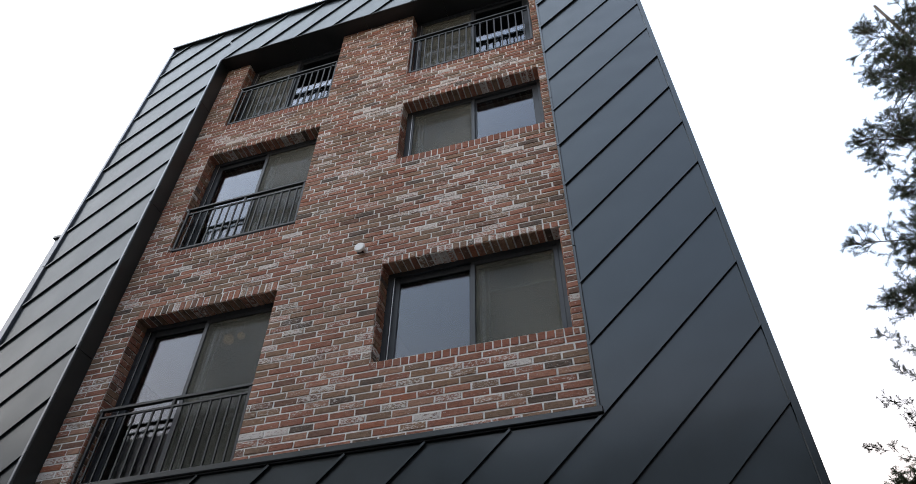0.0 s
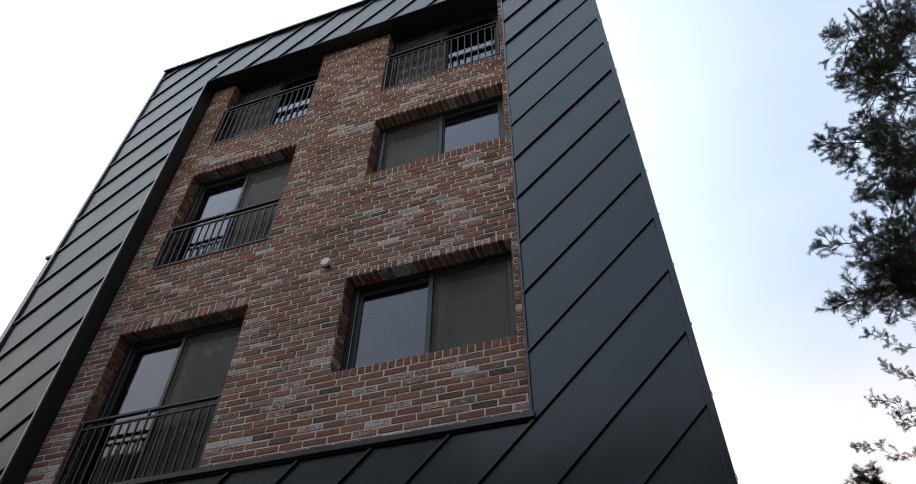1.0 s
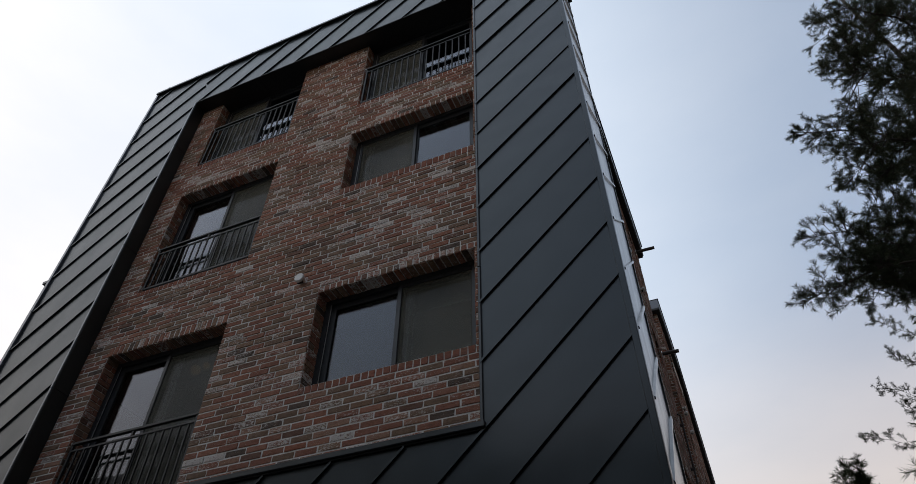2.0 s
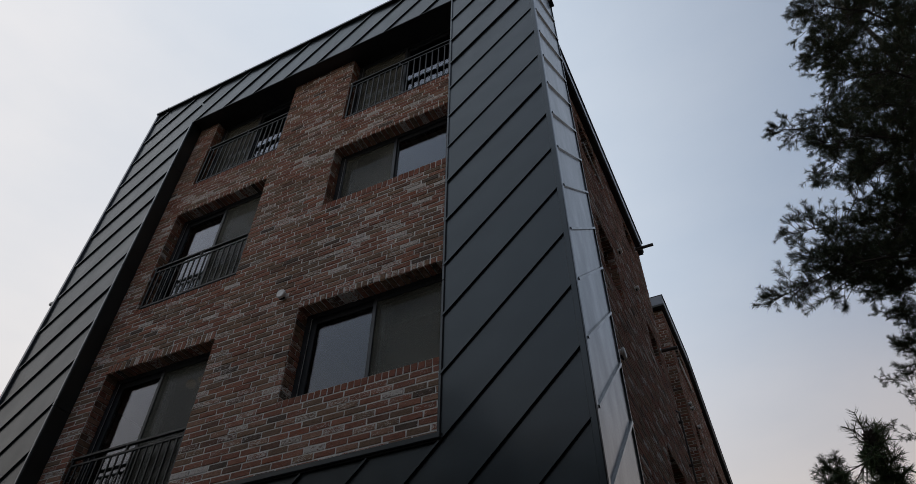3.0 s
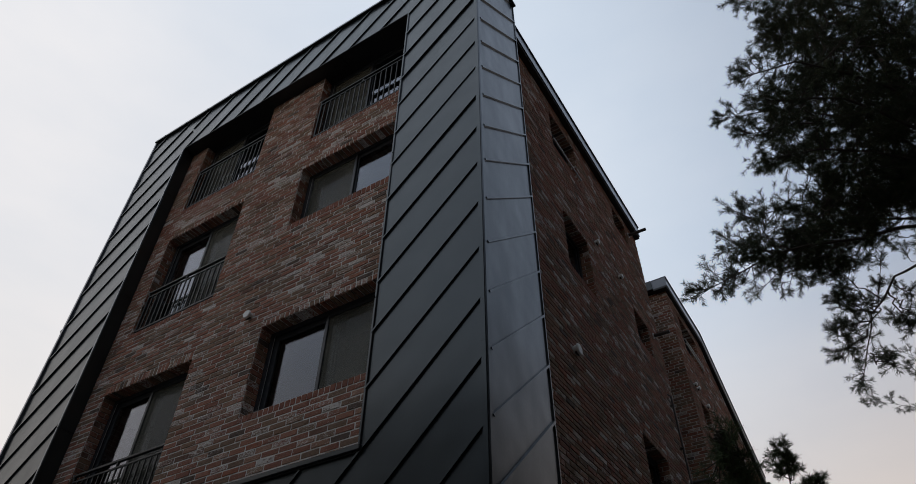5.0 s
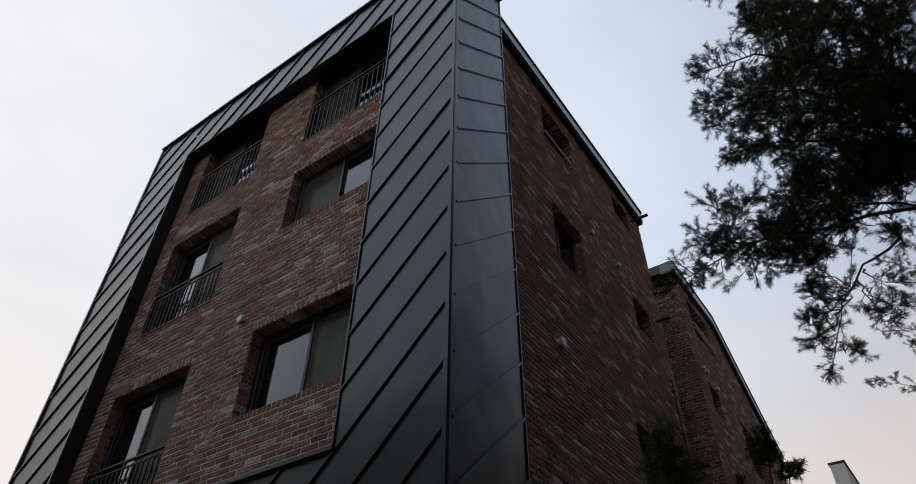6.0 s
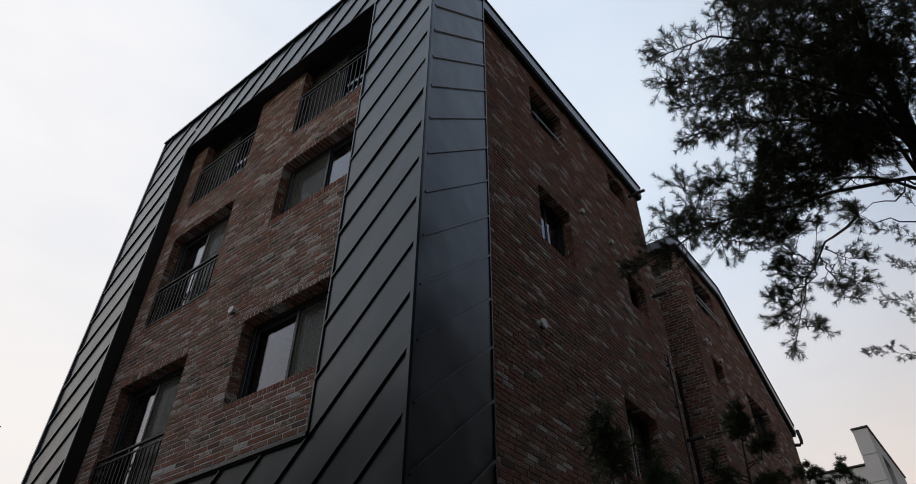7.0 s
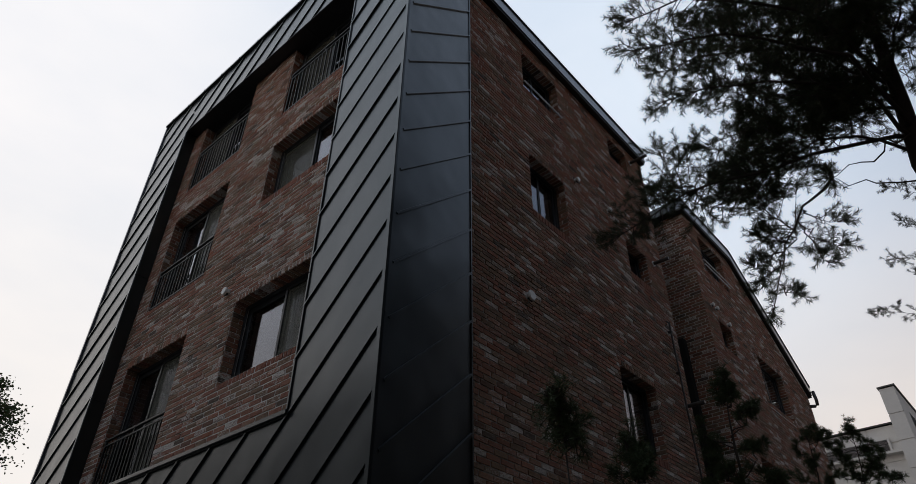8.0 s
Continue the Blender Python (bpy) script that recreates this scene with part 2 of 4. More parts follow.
# ---- mesh helpers ----
def box(bm, x0, x1, y0, y1, z0, z1, bev=0.0):
    vs = [bm.verts.new((x, y, z)) for z in (z0, z1) for y in (y0, y1) for x in (x0, x1)]
    fs = [bm.faces.new([vs[i] for i in q]) for q in ((0, 2, 3, 1), (4, 5, 7, 6), (0, 1, 5, 4), (2, 6, 7, 3), (0, 4, 6, 2), (1, 3, 7, 5))]
    if bev:
        es = list({e for f in fs for e in f.edges})
        bmesh.ops.bevel(bm, geom=es, offset=bev, segments=1, affect="EDGES")


def tube(bm, pts, radii, sides=8, cap=True):
    rings = []
    for i, p in enumerate(pts):
        a, b = Vector(pts[max(0, i - 1)]), Vector(pts[min(len(pts) - 1, i + 1)])
        d = (b - a).normalized()
        s = d.cross(Vector((0.31, 0.52, 0.79))).normalized()
        t = d.cross(s)
        rings.append([bm.verts.new(Vector(p) + float(radii[i]) * (math.cos(k * math.tau / sides) * s + math.sin(k * math.tau / sides) * t)) for k in range(sides)])
    for r, q in zip(rings, rings[1:]):
        for k in range(sides):
            bm.faces.new((r[k], r[(k + 1) % sides], q[(k + 1) % sides], q[k]))
    if cap:
        bm.faces.new(rings[0][::-1])
        bm.faces.new(rings[-1])


def mesh_of(name, bm, material, smooth=False):
    bmesh.ops.recalc_face_normals(bm, faces=bm.faces)
    me = bpy.data.meshes.new(name)
    bm.to_mesh(me)
    bm.free()
    me.materials.append(material)
    if smooth:
        me.shade_smooth()
    return me


def thing(name, label, category, at=(0, 0, 0), group="", kind=""):
    ob = new(name)
    ob.location = at
    ob.empty_display_size = 0.1
    return tagged(ob, label, category, group, kind)


def part(name, bm, material, parent, label="", smooth=False):
    """One mesh under a thing or part; the mesh is given in the parent's own space."""
    ob = new(name, mesh_of(name, bm, material, smooth))
    ob.parent = parent
    return tagged(ob, label)


def part_data(name, me, parent, at=(0, 0, 0)):
    ob = new(name, me)
    ob.parent = parent
    ob.location = at
    return ob


def structure(name, bm, material, label, category):
    return tagged(new(name, mesh_of(name, bm, material)), label, category, kind="structure")


def cells(rect, holes):
    """The rectangles that are left of rect (u0, u1, v0, v1) around the holes."""
    us = sorted({rect[0], rect[1], *[u for h in holes for u in h[:2] if rect[0] < u < rect[1]]})
    vs = sorted({rect[2], rect[3], *[v for h in holes for v in h[2:4] if rect[2] < v < rect[3]]})
    out = []
    for v0, v1 in zip(vs, vs[1:]):
        run = None
        for u0, u1 in zip(us, us[1:]):
            mu, mv = (u0 + u1) / 2, (v0 + v1) / 2
            if any(h[0] < mu < h[1] and h[2] < mv < h[3] for h in holes):
                if run:
                    out.append((*run, v0, v1))
                run = None
            else:
                run = (run[0] if run else u0, u1)
        if run:
            out.append((*run, v0, v1))
    return out


# ---- bricks ----
COURSE, LENGTH, JOINT, PROUD = 0.0702, 0.232, 0.0160, 0.0105
brick_rng = random.Random(7)
OFFSETS = (0.0, 0.52, 0.20, 0.68, 0.36, 0.86, 0.10, 0.60)


def bond(rect, holes):
    """Bricks (u0, u1, v0, v1) in an uneven running bond over rect, cut at the holes."""
    out = []
    rows = int(round((rect[3] - rect[2]) / COURSE))
    step = (rect[3] - rect[2]) / rows
    for r in range(rows):
        v0 = rect[2] + r * step
        v1 = v0 + step - JOINT
        mid = (v0 + v1) / 2
        spans, u = [], rect[0]
        for h in sorted(h for h in holes if h[2] < mid < h[3]):
            if h[0] > u:
                spans.append((u, h[0]))
            u = max(u, h[1])
        if u < rect[1]:
            spans.append((u, rect[1]))
        shift = (OFFSETS[r % 8] + brick_rng.uniform(-0.06, 0.06)) * LENGTH
        for a, b in spans:
            k = math.floor((a - rect[0] - shift) / LENGTH)
            while True:
                s = rect[0] + shift + k * LENGTH
                e = s + LENGTH - JOINT
                k += 1
                if s >= b - 0.02:
                    break
                s, e = max(s, a), min(e, b - 0.002)
                if b - e < 0.055:
                    e = b - 0.002
                if s - a < 0.045:
                    s = a
                if s == a and out and out[-1][2] == v0 and out[-1][0] == a:
                    out.pop()
                if e - s > 0.02 and not (out and out[-1][2] == v0 and s < out[-1][1]):
                    out.append((s, e, v0, v1))
    return out


def brick_rows(w, h):
    """Corner points of one brick, w by h, lying in the plane (u, v), its face at n = PROUD: a ring in the joint, an edge ring and a worn face."""
    j = lambda k: brick_rng.uniform(-k, k)
    out = brick_rng.uniform(-0.0022, 0.003) + PROUD
    c = 0.0025
    corners = [(0, 0), (w, 0), (w, h), (0, h)]
    ring = [(u + j(0.003), v + j(0.0025)) for u, v in corners]
    a = [(u, v, -0.004) for u, v in ring]
    b = [(u, v, out - 0.0025) for u, v in ring]
    d = [(u + (c if u < w / 2 else -c) + j(0.0012), v + (c if v < h / 2 else -c) + j(0.0012), out + j(0.0018)) for u, v in ring]
    return a + b + d


BRICK_FACES = [(k, (k + 1) % 4, 4 + (k + 1) % 4, 4 + k) for k in range(4)] + [(4 + k, 4 + (k + 1) % 4, 8 + (k + 1) % 4, 8 + k) for k in range(4)] + [(8, 9, 10, 11)]


class BrickPile:
    """Gathers bricks of one wall: joined ones in one mesh, the nearest as parts of their own."""

    def __init__(self, material=None):
        self.verts, self.faces, self.material = [], [], material or M_BRICK

    def lay(self, o, u, v, n, w, h):
        s = len(self.verts)
        self.verts += [o + u * a + v * b + n * c for a, b, c in brick_rows(w, h)]
        self.faces += [tuple(s + i for i in f) for f in BRICK_FACES]

    def finish(self, parent, label):
        me = bpy.data.meshes.new("bricks")
        me.from_pydata([tuple(p) for p in self.verts], [], self.faces)
        me.materials.append(self.material)
        ob = new("bricks", me)
        ob.parent = parent
        return tagged(ob, label, kind="stuff")


def brick_meshes(w, h, count):
    made = []
    for _ in range(count):
        me = bpy.data.meshes.new("brick")
        me.from_pydata(brick_rows(w, h), [], BRICK_FACES)
        me.materials.append(M_BRICK)
        made.append(me)
    return made


ROWLOCK, TALL = 0.074, 0.095


def brick_wall(parent, o, u, v, n, rect, openings, depth, near, label):
    """Bricks on the plane through o with axes u, v and face n: field bricks, bricks on edge over and under the openings, and brick reveals.
    openings: (u0, u1, v0, v1, lintel, sill). near: (u0, u1, v0, v1), where up to 300 bricks are parts of their own."""
    pile, edge = BrickPile(), BrickPile(M_BRICK_RED)
    o, u, v, n = Vector(o), Vector(u), Vector(v), Vector(n)
    holes, tops, feet = [], [], []
    step_v = (rect[3] - rect[2]) / int(round((rect[3] - rect[2]) / COURSE))
    for a, b, c, d, lintel, sill in openings:
        top = rect[2] + step_v * math.ceil((d + 0.066 - rect[2]) / step_v)
        foot = rect[2] + step_v * math.floor((c - 0.066 - rect[2]) / step_v)
        tops.append(top - d), feet.append(c - foot)
        holes.append((a, b, foot + 0.004 if sill else c, top - 0.004 if lintel else d))
    turn = Matrix((u, v, n)).transposed().to_4x4()
    singles, full = 0, None
    for a, b, c, d in bond(rect, holes):
        at = o + u * a + v * c
        if near[0] < a and b < near[1] and near[2] < c and d < near[3] and singles < 300:
            if full is None:
                full = brick_meshes(LENGTH - JOINT, d - c, 14)
            me = brick_rng.choice(full) if abs(b - a - LENGTH + JOINT) < 0.001 else brick_meshes(b - a, d - c, 1)[0]
            ob = new("brick", me)
            ob.parent = parent
            ob.matrix_local = Matrix.Translation(at) @ turn
            singles += 1
        else:
            pile.lay(at, u, v, n, b - a, d - c)
    for (a, b, c, d, lintel, sill), over, under in zip(openings, tops, feet):
        k = int((b - a) / ROWLOCK)
        step = (b - a) / k
        for i in range(k):
            if lintel:
                pile.lay(o + u * (a + i * step) + v * d, u, v, n, step - 0.017, over - 0.012)
                pile.lay(o + u * (a + i * step) + v * d - n * depth, u, n, -v, step - 0.017, depth + 0.004)
            if sill:
                edge.lay(o + u * (a + i * step) + v * (c - under), u, v, n, step - 0.012, under - 0.004)
        # reveals at both sides
        rows = max(1, int(round((d - c) / COURSE)))
        h = (d - c) / rows
        for i in range(rows):
            cut = depth * (0.56 if i % 2 else 0.98)
            for at, side in ((a, u), (b, -u)):
                base = o + u * at + v * (c + i * h)
                pile.lay(base - n * cut, n, v, side, cut - 0.002, h - 0.012)
                if i % 2:
                    pile.lay(base - n * depth, n, v, side, depth - cut - 0.012, h - 0.012)
    pile.finish(parent, label)
    edge.finish(parent, "clean red bricks on edge under the windows")


# ---- ground ----
g = bmesh.new()
box(g, -1500, 1500, -1500, 1500, -0.3, 0.0)
structure("ground", g, M_ASPH, "dark grey asphalt around the apartment building", "ground")

# ---- plain unseen walls, added to block low sky light and reflections ----
# behind the camera: darkens what the lower metal panels mirror
g = bmesh.new()
box(g, -7, 8.6, -16.5, -15.0, 0, 12.2)
box(g, -48, -7.02, -16.5, -12.0, 0, 13.2)
structure("light_block_south", g, M_CONC, "unseen plain wall added behind the camera to block low southern sky", "wall")
# added east block, stepped to stay out of view while dimming the side wall
g = bmesh.new()
box(g, 7.3, 9.0, -14, 2.5, 0, 20.0)
box(g, 7.3, 9.0, 2.52, 13, 0, 13.0)
box(g, 7.3, 9.0, 13.02, 24, 0, 10.8)
structure("light_block_east", g, M_LIGHT_BLOCK, "unseen plain wall added in the east to shade the side wall", "wall")

# ---- building: walls ----
XL, XR, ZT = -7.55, 0.052, 12.51          # metal-clad front: outer edges and top
BX0, BX1, BZ0, BZ1 = -6.335, -1.20, 4.27, 11.556  # opening in the metal front
YB, DEP = 0.205, 0.17                    # brick face behind the metal front, reveal depth
SX = -0.205                             # brick face of the side wall
FRONT = [  # x0, x1, z0, z1, lintel, sill
    (-5.965, -4.256, 4.27, 6.308, True, False),
    (-3.105, -1.310, 5.180, 6.355, True, True),
    (-5.965, -4.256, 7.285, 9.162, True, True),
    (-3.090, -1.304, 8.017, 9.167, True, True),
    (-5.940, -4.250, 9.84, 11.556, False, True),
    (-3.090, -1.300, 9.87, 11.556, False, True),
]
SIDE = [  # y0, y1, z0, z1
    (2.95, 4.06, 10.80, 11.75, True, True),
    (2.94, 3.93, 8.07, 9.21, True, True),
    (5.88, 6.66, 11.30, 11.87, True, True),
    (5.91, 6.68, 8.50, 9.22, True, True),
    (4.91, 6.02, 5.12, 6.31, True, True),
]
Y2, Y3, SX2 = 9.30, 15.75, -0.21        # rear block: its front return, its far end, its brick face
SIDE2 = [
    (9.98, 11.36, 10.64, 11.64, True, True),
    (9.97, 10.66, 8.62, 9.30, True, True),
    (12.08, 13.74, 8.05, 9.27, True, True),
    (10.32, 11.62, 5.12, 6.36, True, True),
]
YE, TOP, TOP2 = 7.36, 12.12, 11.94      # far end of the first side wall, wall tops under the roof edges
YBEND = 11.85                           # where the rear roof edge bends down


def wall_mesh(rect, holes, place):
    bm = bmesh.new()
    for a, b, c, d in cells(rect, [h[:4] for h in holes]):
        box(bm, *place(a, b, c, d))
    return bm


wall_south = structure("wall_south", wall_mesh((BX0, BX1, BZ0 - 0.1, BZ1 + 0.02), FRONT, lambda a, b, c, d: (a, b, YB + PROUD - 0.0045, YB + DEP + 0.15, c, d)),
                       M_MORTAR, "red-brown reused brick wall with pale joints and lime stains", "wall")
wall_east = structure("wall_east", wall_mesh((1.24, YE, 0.0, TOP), SIDE, lambda a, b, c, d: (SX - DEP - 0.15, SX - PROUD, a, b, c, d)),
                      M_MORTAR, "long red-brown brick side wall with small windows", "wall")
wall_rear = structure("wall_east_rear", wall_mesh((Y2 + PROUD, YBEND, 0.0, TOP2), SIDE2, lambda a, b, c, d: (SX2 - DEP - 0.15, SX2 - PROUD, a, b, c, d)),
                      M_MORTAR, "brown brick side wall of the rear block under a sloping roof edge", "wall")
# sloping part of the rear block: strips that step down with the roof
SLOPE = (YBEND, 11.90, Y3, 9.45)          # y, z where the slope begins and ends


def slope_z(y):
    return SLOPE[1] + (SLOPE[3] - SLOPE[1]) * max(0.0, y - SLOPE[0]) / (SLOPE[2] - SLOPE[0])


bm = bmesh.new()
for a, b, c, d in cells((YBEND, Y3, 0.0, 9.45), [h[:4] for h in SIDE2]):
    box(bm, SX2 - DEP - 0.15, SX2 - PROUD, a, b, c, d)
vs = [bm.verts.new((x, y, z)) for x in (SX2 - DEP - 0.15, SX2 - PROUD) for y, z in ((YBEND, 9.45), (Y3, 9.45), (YBEND, TOP2))]
bm.faces.new(vs[:3]), bm.faces.new(vs[3:])
for i, j in ((0, 1), (1, 2), (2, 0)):
    bm.faces.new((vs[i], vs[j], vs[3 + j], vs[3 + i]))
part("gable_wall", bm, M_MORTAR, wall_rear)

bm = bmesh.new()
box(bm, -3.0, SX2 - 0.33, Y2 + PROUD, Y2 + 0.3, 0.0, TOP2)
wall_return = structure("wall_return", bm, M_MORTAR, "narrow brown brick return wall in the building's notch", "wall")
bm = bmesh.new()
box(bm, -7.3, -2.9, YE, YE + 0.25, 0, TOP)
box(bm, -2.9, -2.65, YE, Y2, 0, TOP2)
structure("wall_notch", bm, M_BLACK, "dark recessed wall in the notch between the blocks", "wall")
bm = bmesh.new()
box(bm, -7.3, -0.42, 0.45, 0.7, 0, 3.0)
box(bm, -0.42, 0.0, 0.06, 1.21, 0, 2.94)
structure("wall_ground_floor", bm, M_CONC, "plain concrete wall of the ground floor", "wall")
bm = bmesh.new()
box(bm, XL + 0.02, XL + 0.25, 0.06, YE, 0.0, TOP)
box(bm, XL + 0.02, -0.5, Y3 - 0.2, Y3, 0, 9.4)
box(bm, XL + 0.02, XL + 0.25, YE, Y3, 0, 9.4)
structure("wall_west", bm, M_CONC, "plain plastered wall closing the far sides", "wall")
bm = bmesh.new()
for z in (3.85, 6.76, 9.58):
    box(bm, XL + 0.26, -0.62, 0.56, YE - 0.02, z, z + 0.25)
box(bm, XL + 0.26, -0.62, 3.4, 3.55, 3.0, TOP)
box(bm, -3.75, -3.60, 0.56, 3.4, 3.0, TOP)
structure("inner_walls", bm, M_ROOM, "plain plastered rooms behind the windows", "wall")
bm = bmesh.new()
box(bm, XL + 0.05, -0.30, 0.30, YE + 0.1, TOP + 0.002, TOP + 0.12)
box(bm, -6.0, SX2, Y2 - 0.1, YBEND, TOP2 + 0.002, TOP2 + 0.14)
# unseen cover, added over the notch to keep sky light off the return wall
box(bm, -6.0, -0.98, YE + 0.1, Y2 - 0.1, TOP2 + 0.002, TOP2 + 0.14)
vs = [bm.verts.new((x, y, z + dz)) for dz in (0, 0.18) for x in (-6.0, SX2) for y, z in ((YBEND, TOP2 + 0.002), (Y3 + 0.05, 9.52))]
for q in ((0, 1, 3, 2), (4, 6, 7, 5), (0, 4, 5, 1), (2, 3, 7, 6), (0, 2, 6, 4), (1, 5, 7, 3)):
    bm.faces.new([vs[i] for i in q])
structure("roof", bm, M_BLACK, "dark sheet-metal roof of the building with an added unseen cover over the notch", "roof")

# ---- metal cladding ----
SPACING = 0.608


def clip(poly, a, b, c):
    """The part of a polygon where a*u + b*v <= c."""
    out = []
    for p, q in zip(poly, poly[1:] + poly[:1]):
        dp, dq = a * p[0] + b * p[1] - c, a * q[0] + b * q[1] - c
        if dp <= 0:
            out.append(p)
        if dp * dq < 0:
            t = dp / (dp - dq)
            out.append((p[0] + t * (q[0] - p[0]), p[1] + t * (q[1] - p[1])))
    return out


clad_rng = random.Random(3)


def clad(parent, polys, slope, phase, put, rib=0.021, spacing=SPACING, fold=0.0075, slant=1.0):
    """Diagonal standing-seam panels v = slope * u + phase + k * spacing over convex pieces of one surface; put(u, v, n) gives the place."""
    lo = min(v - slope * u for poly in polys for u, v in poly)
    hi = max(v - slope * u for poly in polys for u, v in poly)
    k = math.floor((lo - phase) / spacing)
    norm = math.hypot(1, slope)
    du, dv = -slope / norm * fold, 1 / norm * fold
    while phase + k * spacing < hi:
        c0, c1 = phase + k * spacing, phase + (k + 1) * spacing
        pieces = [p for p in (clip(clip(poly, slope, -1, -c0), -slope, 1, c1) for poly in polys) if len(p) > 2]
        k += 1
        if not pieces:
            continue
        t = [clad_rng.uniform(-0.002, 0.002) for _ in range(3)]
        cu, cv = np.mean([q for p in pieces for q in p], axis=0)
        bm = bmesh.new()
        seams = bmesh.new()
        for p in pieces:
            top = [bm.verts.new(put(u, v, t[0] + t[1] * (u - cu) + t[2] * (v - cv))) for u, v in p]
            low = [bm.verts.new(put(u, v, -0.03)) for u, v in p]
            bm.faces.new(top)
            bm.faces.new(low[::-1])
            for i in range(len(p)):
                j = (i + 1) % len(p)
                bm.faces.new((top[i], low[i], low[j], top[j]))
            # the folded seam along the panel's upper side
            line = [(u, v) for u, v in p if abs(v - slope * u - c1) < 1e-6]
            if len(line) == 2:
                ring = []
                for u, v in sorted(line):
                    ring.append([seams.verts.new(put(u - du * f, v - dv * f, h)) for f, h in ((1.0, -0.004), (1.0, rib * 0.7), (1.5, rib * 0.72), (1.5, rib), (-1.0 / slant, rib), (-slant, -0.004))])
                for i in range(6):
                    j = (i + 1) % 6
                    seams.faces.new((ring[0][i], ring[0][j], ring[1][j], ring[1][i]))
                seams.faces.new(ring[0]), seams.faces.new(ring[1][::-1])
        part("panel", bm, M_ZINC, parent)
        if len(seams.verts):
            part("seam", seams, M_ZINC, parent)
        else:
            seams.free()


def front_put(u, v, n):
    return (u, -n, v)


def side_put(u, v, n):
    return (XR - 0.01 + n, u, v)


ZB = 2.95
cladding = thing("metal_cladding", "dark grey standing-seam metal frame with diagonal seams around the brick front", "cladding", kind="structure")
ZL = BZ0 - 0.045                         # foot of the ledge under the brick field


def rect(u0, u1, v0, v1):
    return [(u0, v0), (u1, v0), (u1, v1), (u0, v1)]


clad(cladding, [rect(BX1, 0.0, ZL, ZT), rect(BX0, BX1, ZB, ZL), rect(BX1, 0.0, ZB, ZL)], 0.952, 5.965, front_put)
clad(cladding, [rect(XL, BX0, ZB, ZT)], 0.92, 6.260, front_put, spacing=0.6135)
clad(cladding, [rect(BX0, BX1, BZ1, ZT)], 0.931, 5.888, front_put)
clad(cladding, [rect(0.06, 1.215, ZB, ZT)], 0.929, 4.796, side_put, 0.022, 0.6045, 0.0105, 1.4)


def trim(name, *b, m=M_TRIM, bev=0.004, label=""):
    bm = bmesh.new()
    box(bm, *b, bev)
    return part(name, bm, m, cladding, label)


# corner cover strips in lengths, side edge strip, inner edges, reveal and soffit sheets
for z0, z1 in ((ZB, 4.9), (4.9015, 7.3), (7.3015, 9.7), (9.7015, ZT)):
    bm = bmesh.new()
    ring = [(0.0, -0.010), (0.004, -0.017), (0.048, -0.017), (XR, -0.008), (XR + 0.004, 0.014), (XR + 0.004, 0.062), (0.0, 0.062)]
    low, top = [bm.verts.new((x, y, z0)) for x, y in ring], [bm.verts.new((x, y, z1)) for x, y in ring]
    bm.faces.new(low[::-1]), bm.faces.new(top)
    for i in range(len(ring)):
        k = (i + 1) % len(ring)
        bm.faces.new((low[i], low[k], top[k], top[i]))
    part("corner_strip", bm, M_ZINC, cladding)
    trim("edge_strip", -0.19, XR + 0.004, 1.215, 1.238, z0, z1)
    trim("edge_strip", XL - 0.035, XL + 0.012, -0.03, 0.30, z0, z1, m=M_FASCIA)
for z0, z1 in ((BZ0 - 0.03, 5.85), (5.855, 8.1), (8.105, 10.35), (10.355, BZ1)):
    trim("reveal_sheet", BX0 - 0.03, BX0 + 0.002, -0.012, YB + 0.02, z0, z1, m=M_REVEAL)
    trim("inner_strip", BX1 - 0.004, BX1 + 0.022, -0.018, YB + 0.02, z0, z1)
for z0, z1 in ((BZ0 - 0.03, 5.85), (5.855, 8.1), (8.105, 10.35), (10.355, BZ1)):
    trim("edge_bead", BX0 - 0.036, BX0 - 0.006, -0.022, -0.0125, z0, z1, m=M_FASCIA, bev=0.003)
x = BX0
while x < BX1 - 0.1:
    trim("soffit_sheet", x + 0.002, min(x + 1.25, BX1), -0.014, 0.52, BZ1 - 0.012, BZ1 + 0.012, m=M_BLACK)
    x += 1.25
trim("ledge", BX0 - 0.02, BX1 + 0.04, -0.045, YB + 0.01, BZ0 - 0.03, BZ0 + 0.022, bev=0.006)
trim("ledge_drip", BX0 - 0.02, BX1 + 0.04, -0.022, -0.002, BZ0 - 0.042, BZ0 - 0.03, bev=0.002)
x = XL - 0.04
while x < 0.0:
    trim("roof_cap", x + 0.002, min(x + 2.0, 0.10), -0.05, 0.30, ZT, ZT + 0.05, m=M_TRIM)
    x += 2.0
trim("roof_cap", -0.30, 0.10, 0.302, 1.25, ZT, ZT + 0.05)
x = XL + 0.25
while x < -0.1:
    trim("cap_clip", x, x + 0.02, -0.056, -0.048, ZT - 0.02, ZT + 0.053)
    x += 0.62
trim("back_sheet", -0.30, -0.02, 1.17, 1.21, 11.5, ZT, m=M_BLACK)

# lower metal-clad fin on the far side of the front
fin = thing("metal_fin", "low grey metal-clad side piece with a cap", "cladding", kind="structure")
bm = bmesh.new()
box(bm, XL - 0.29, XL - 0.04, 0.10, 0.16, 0.0, 7.97)
part("body", bm, M_FASCIA, fin)
bm = bmesh.new()
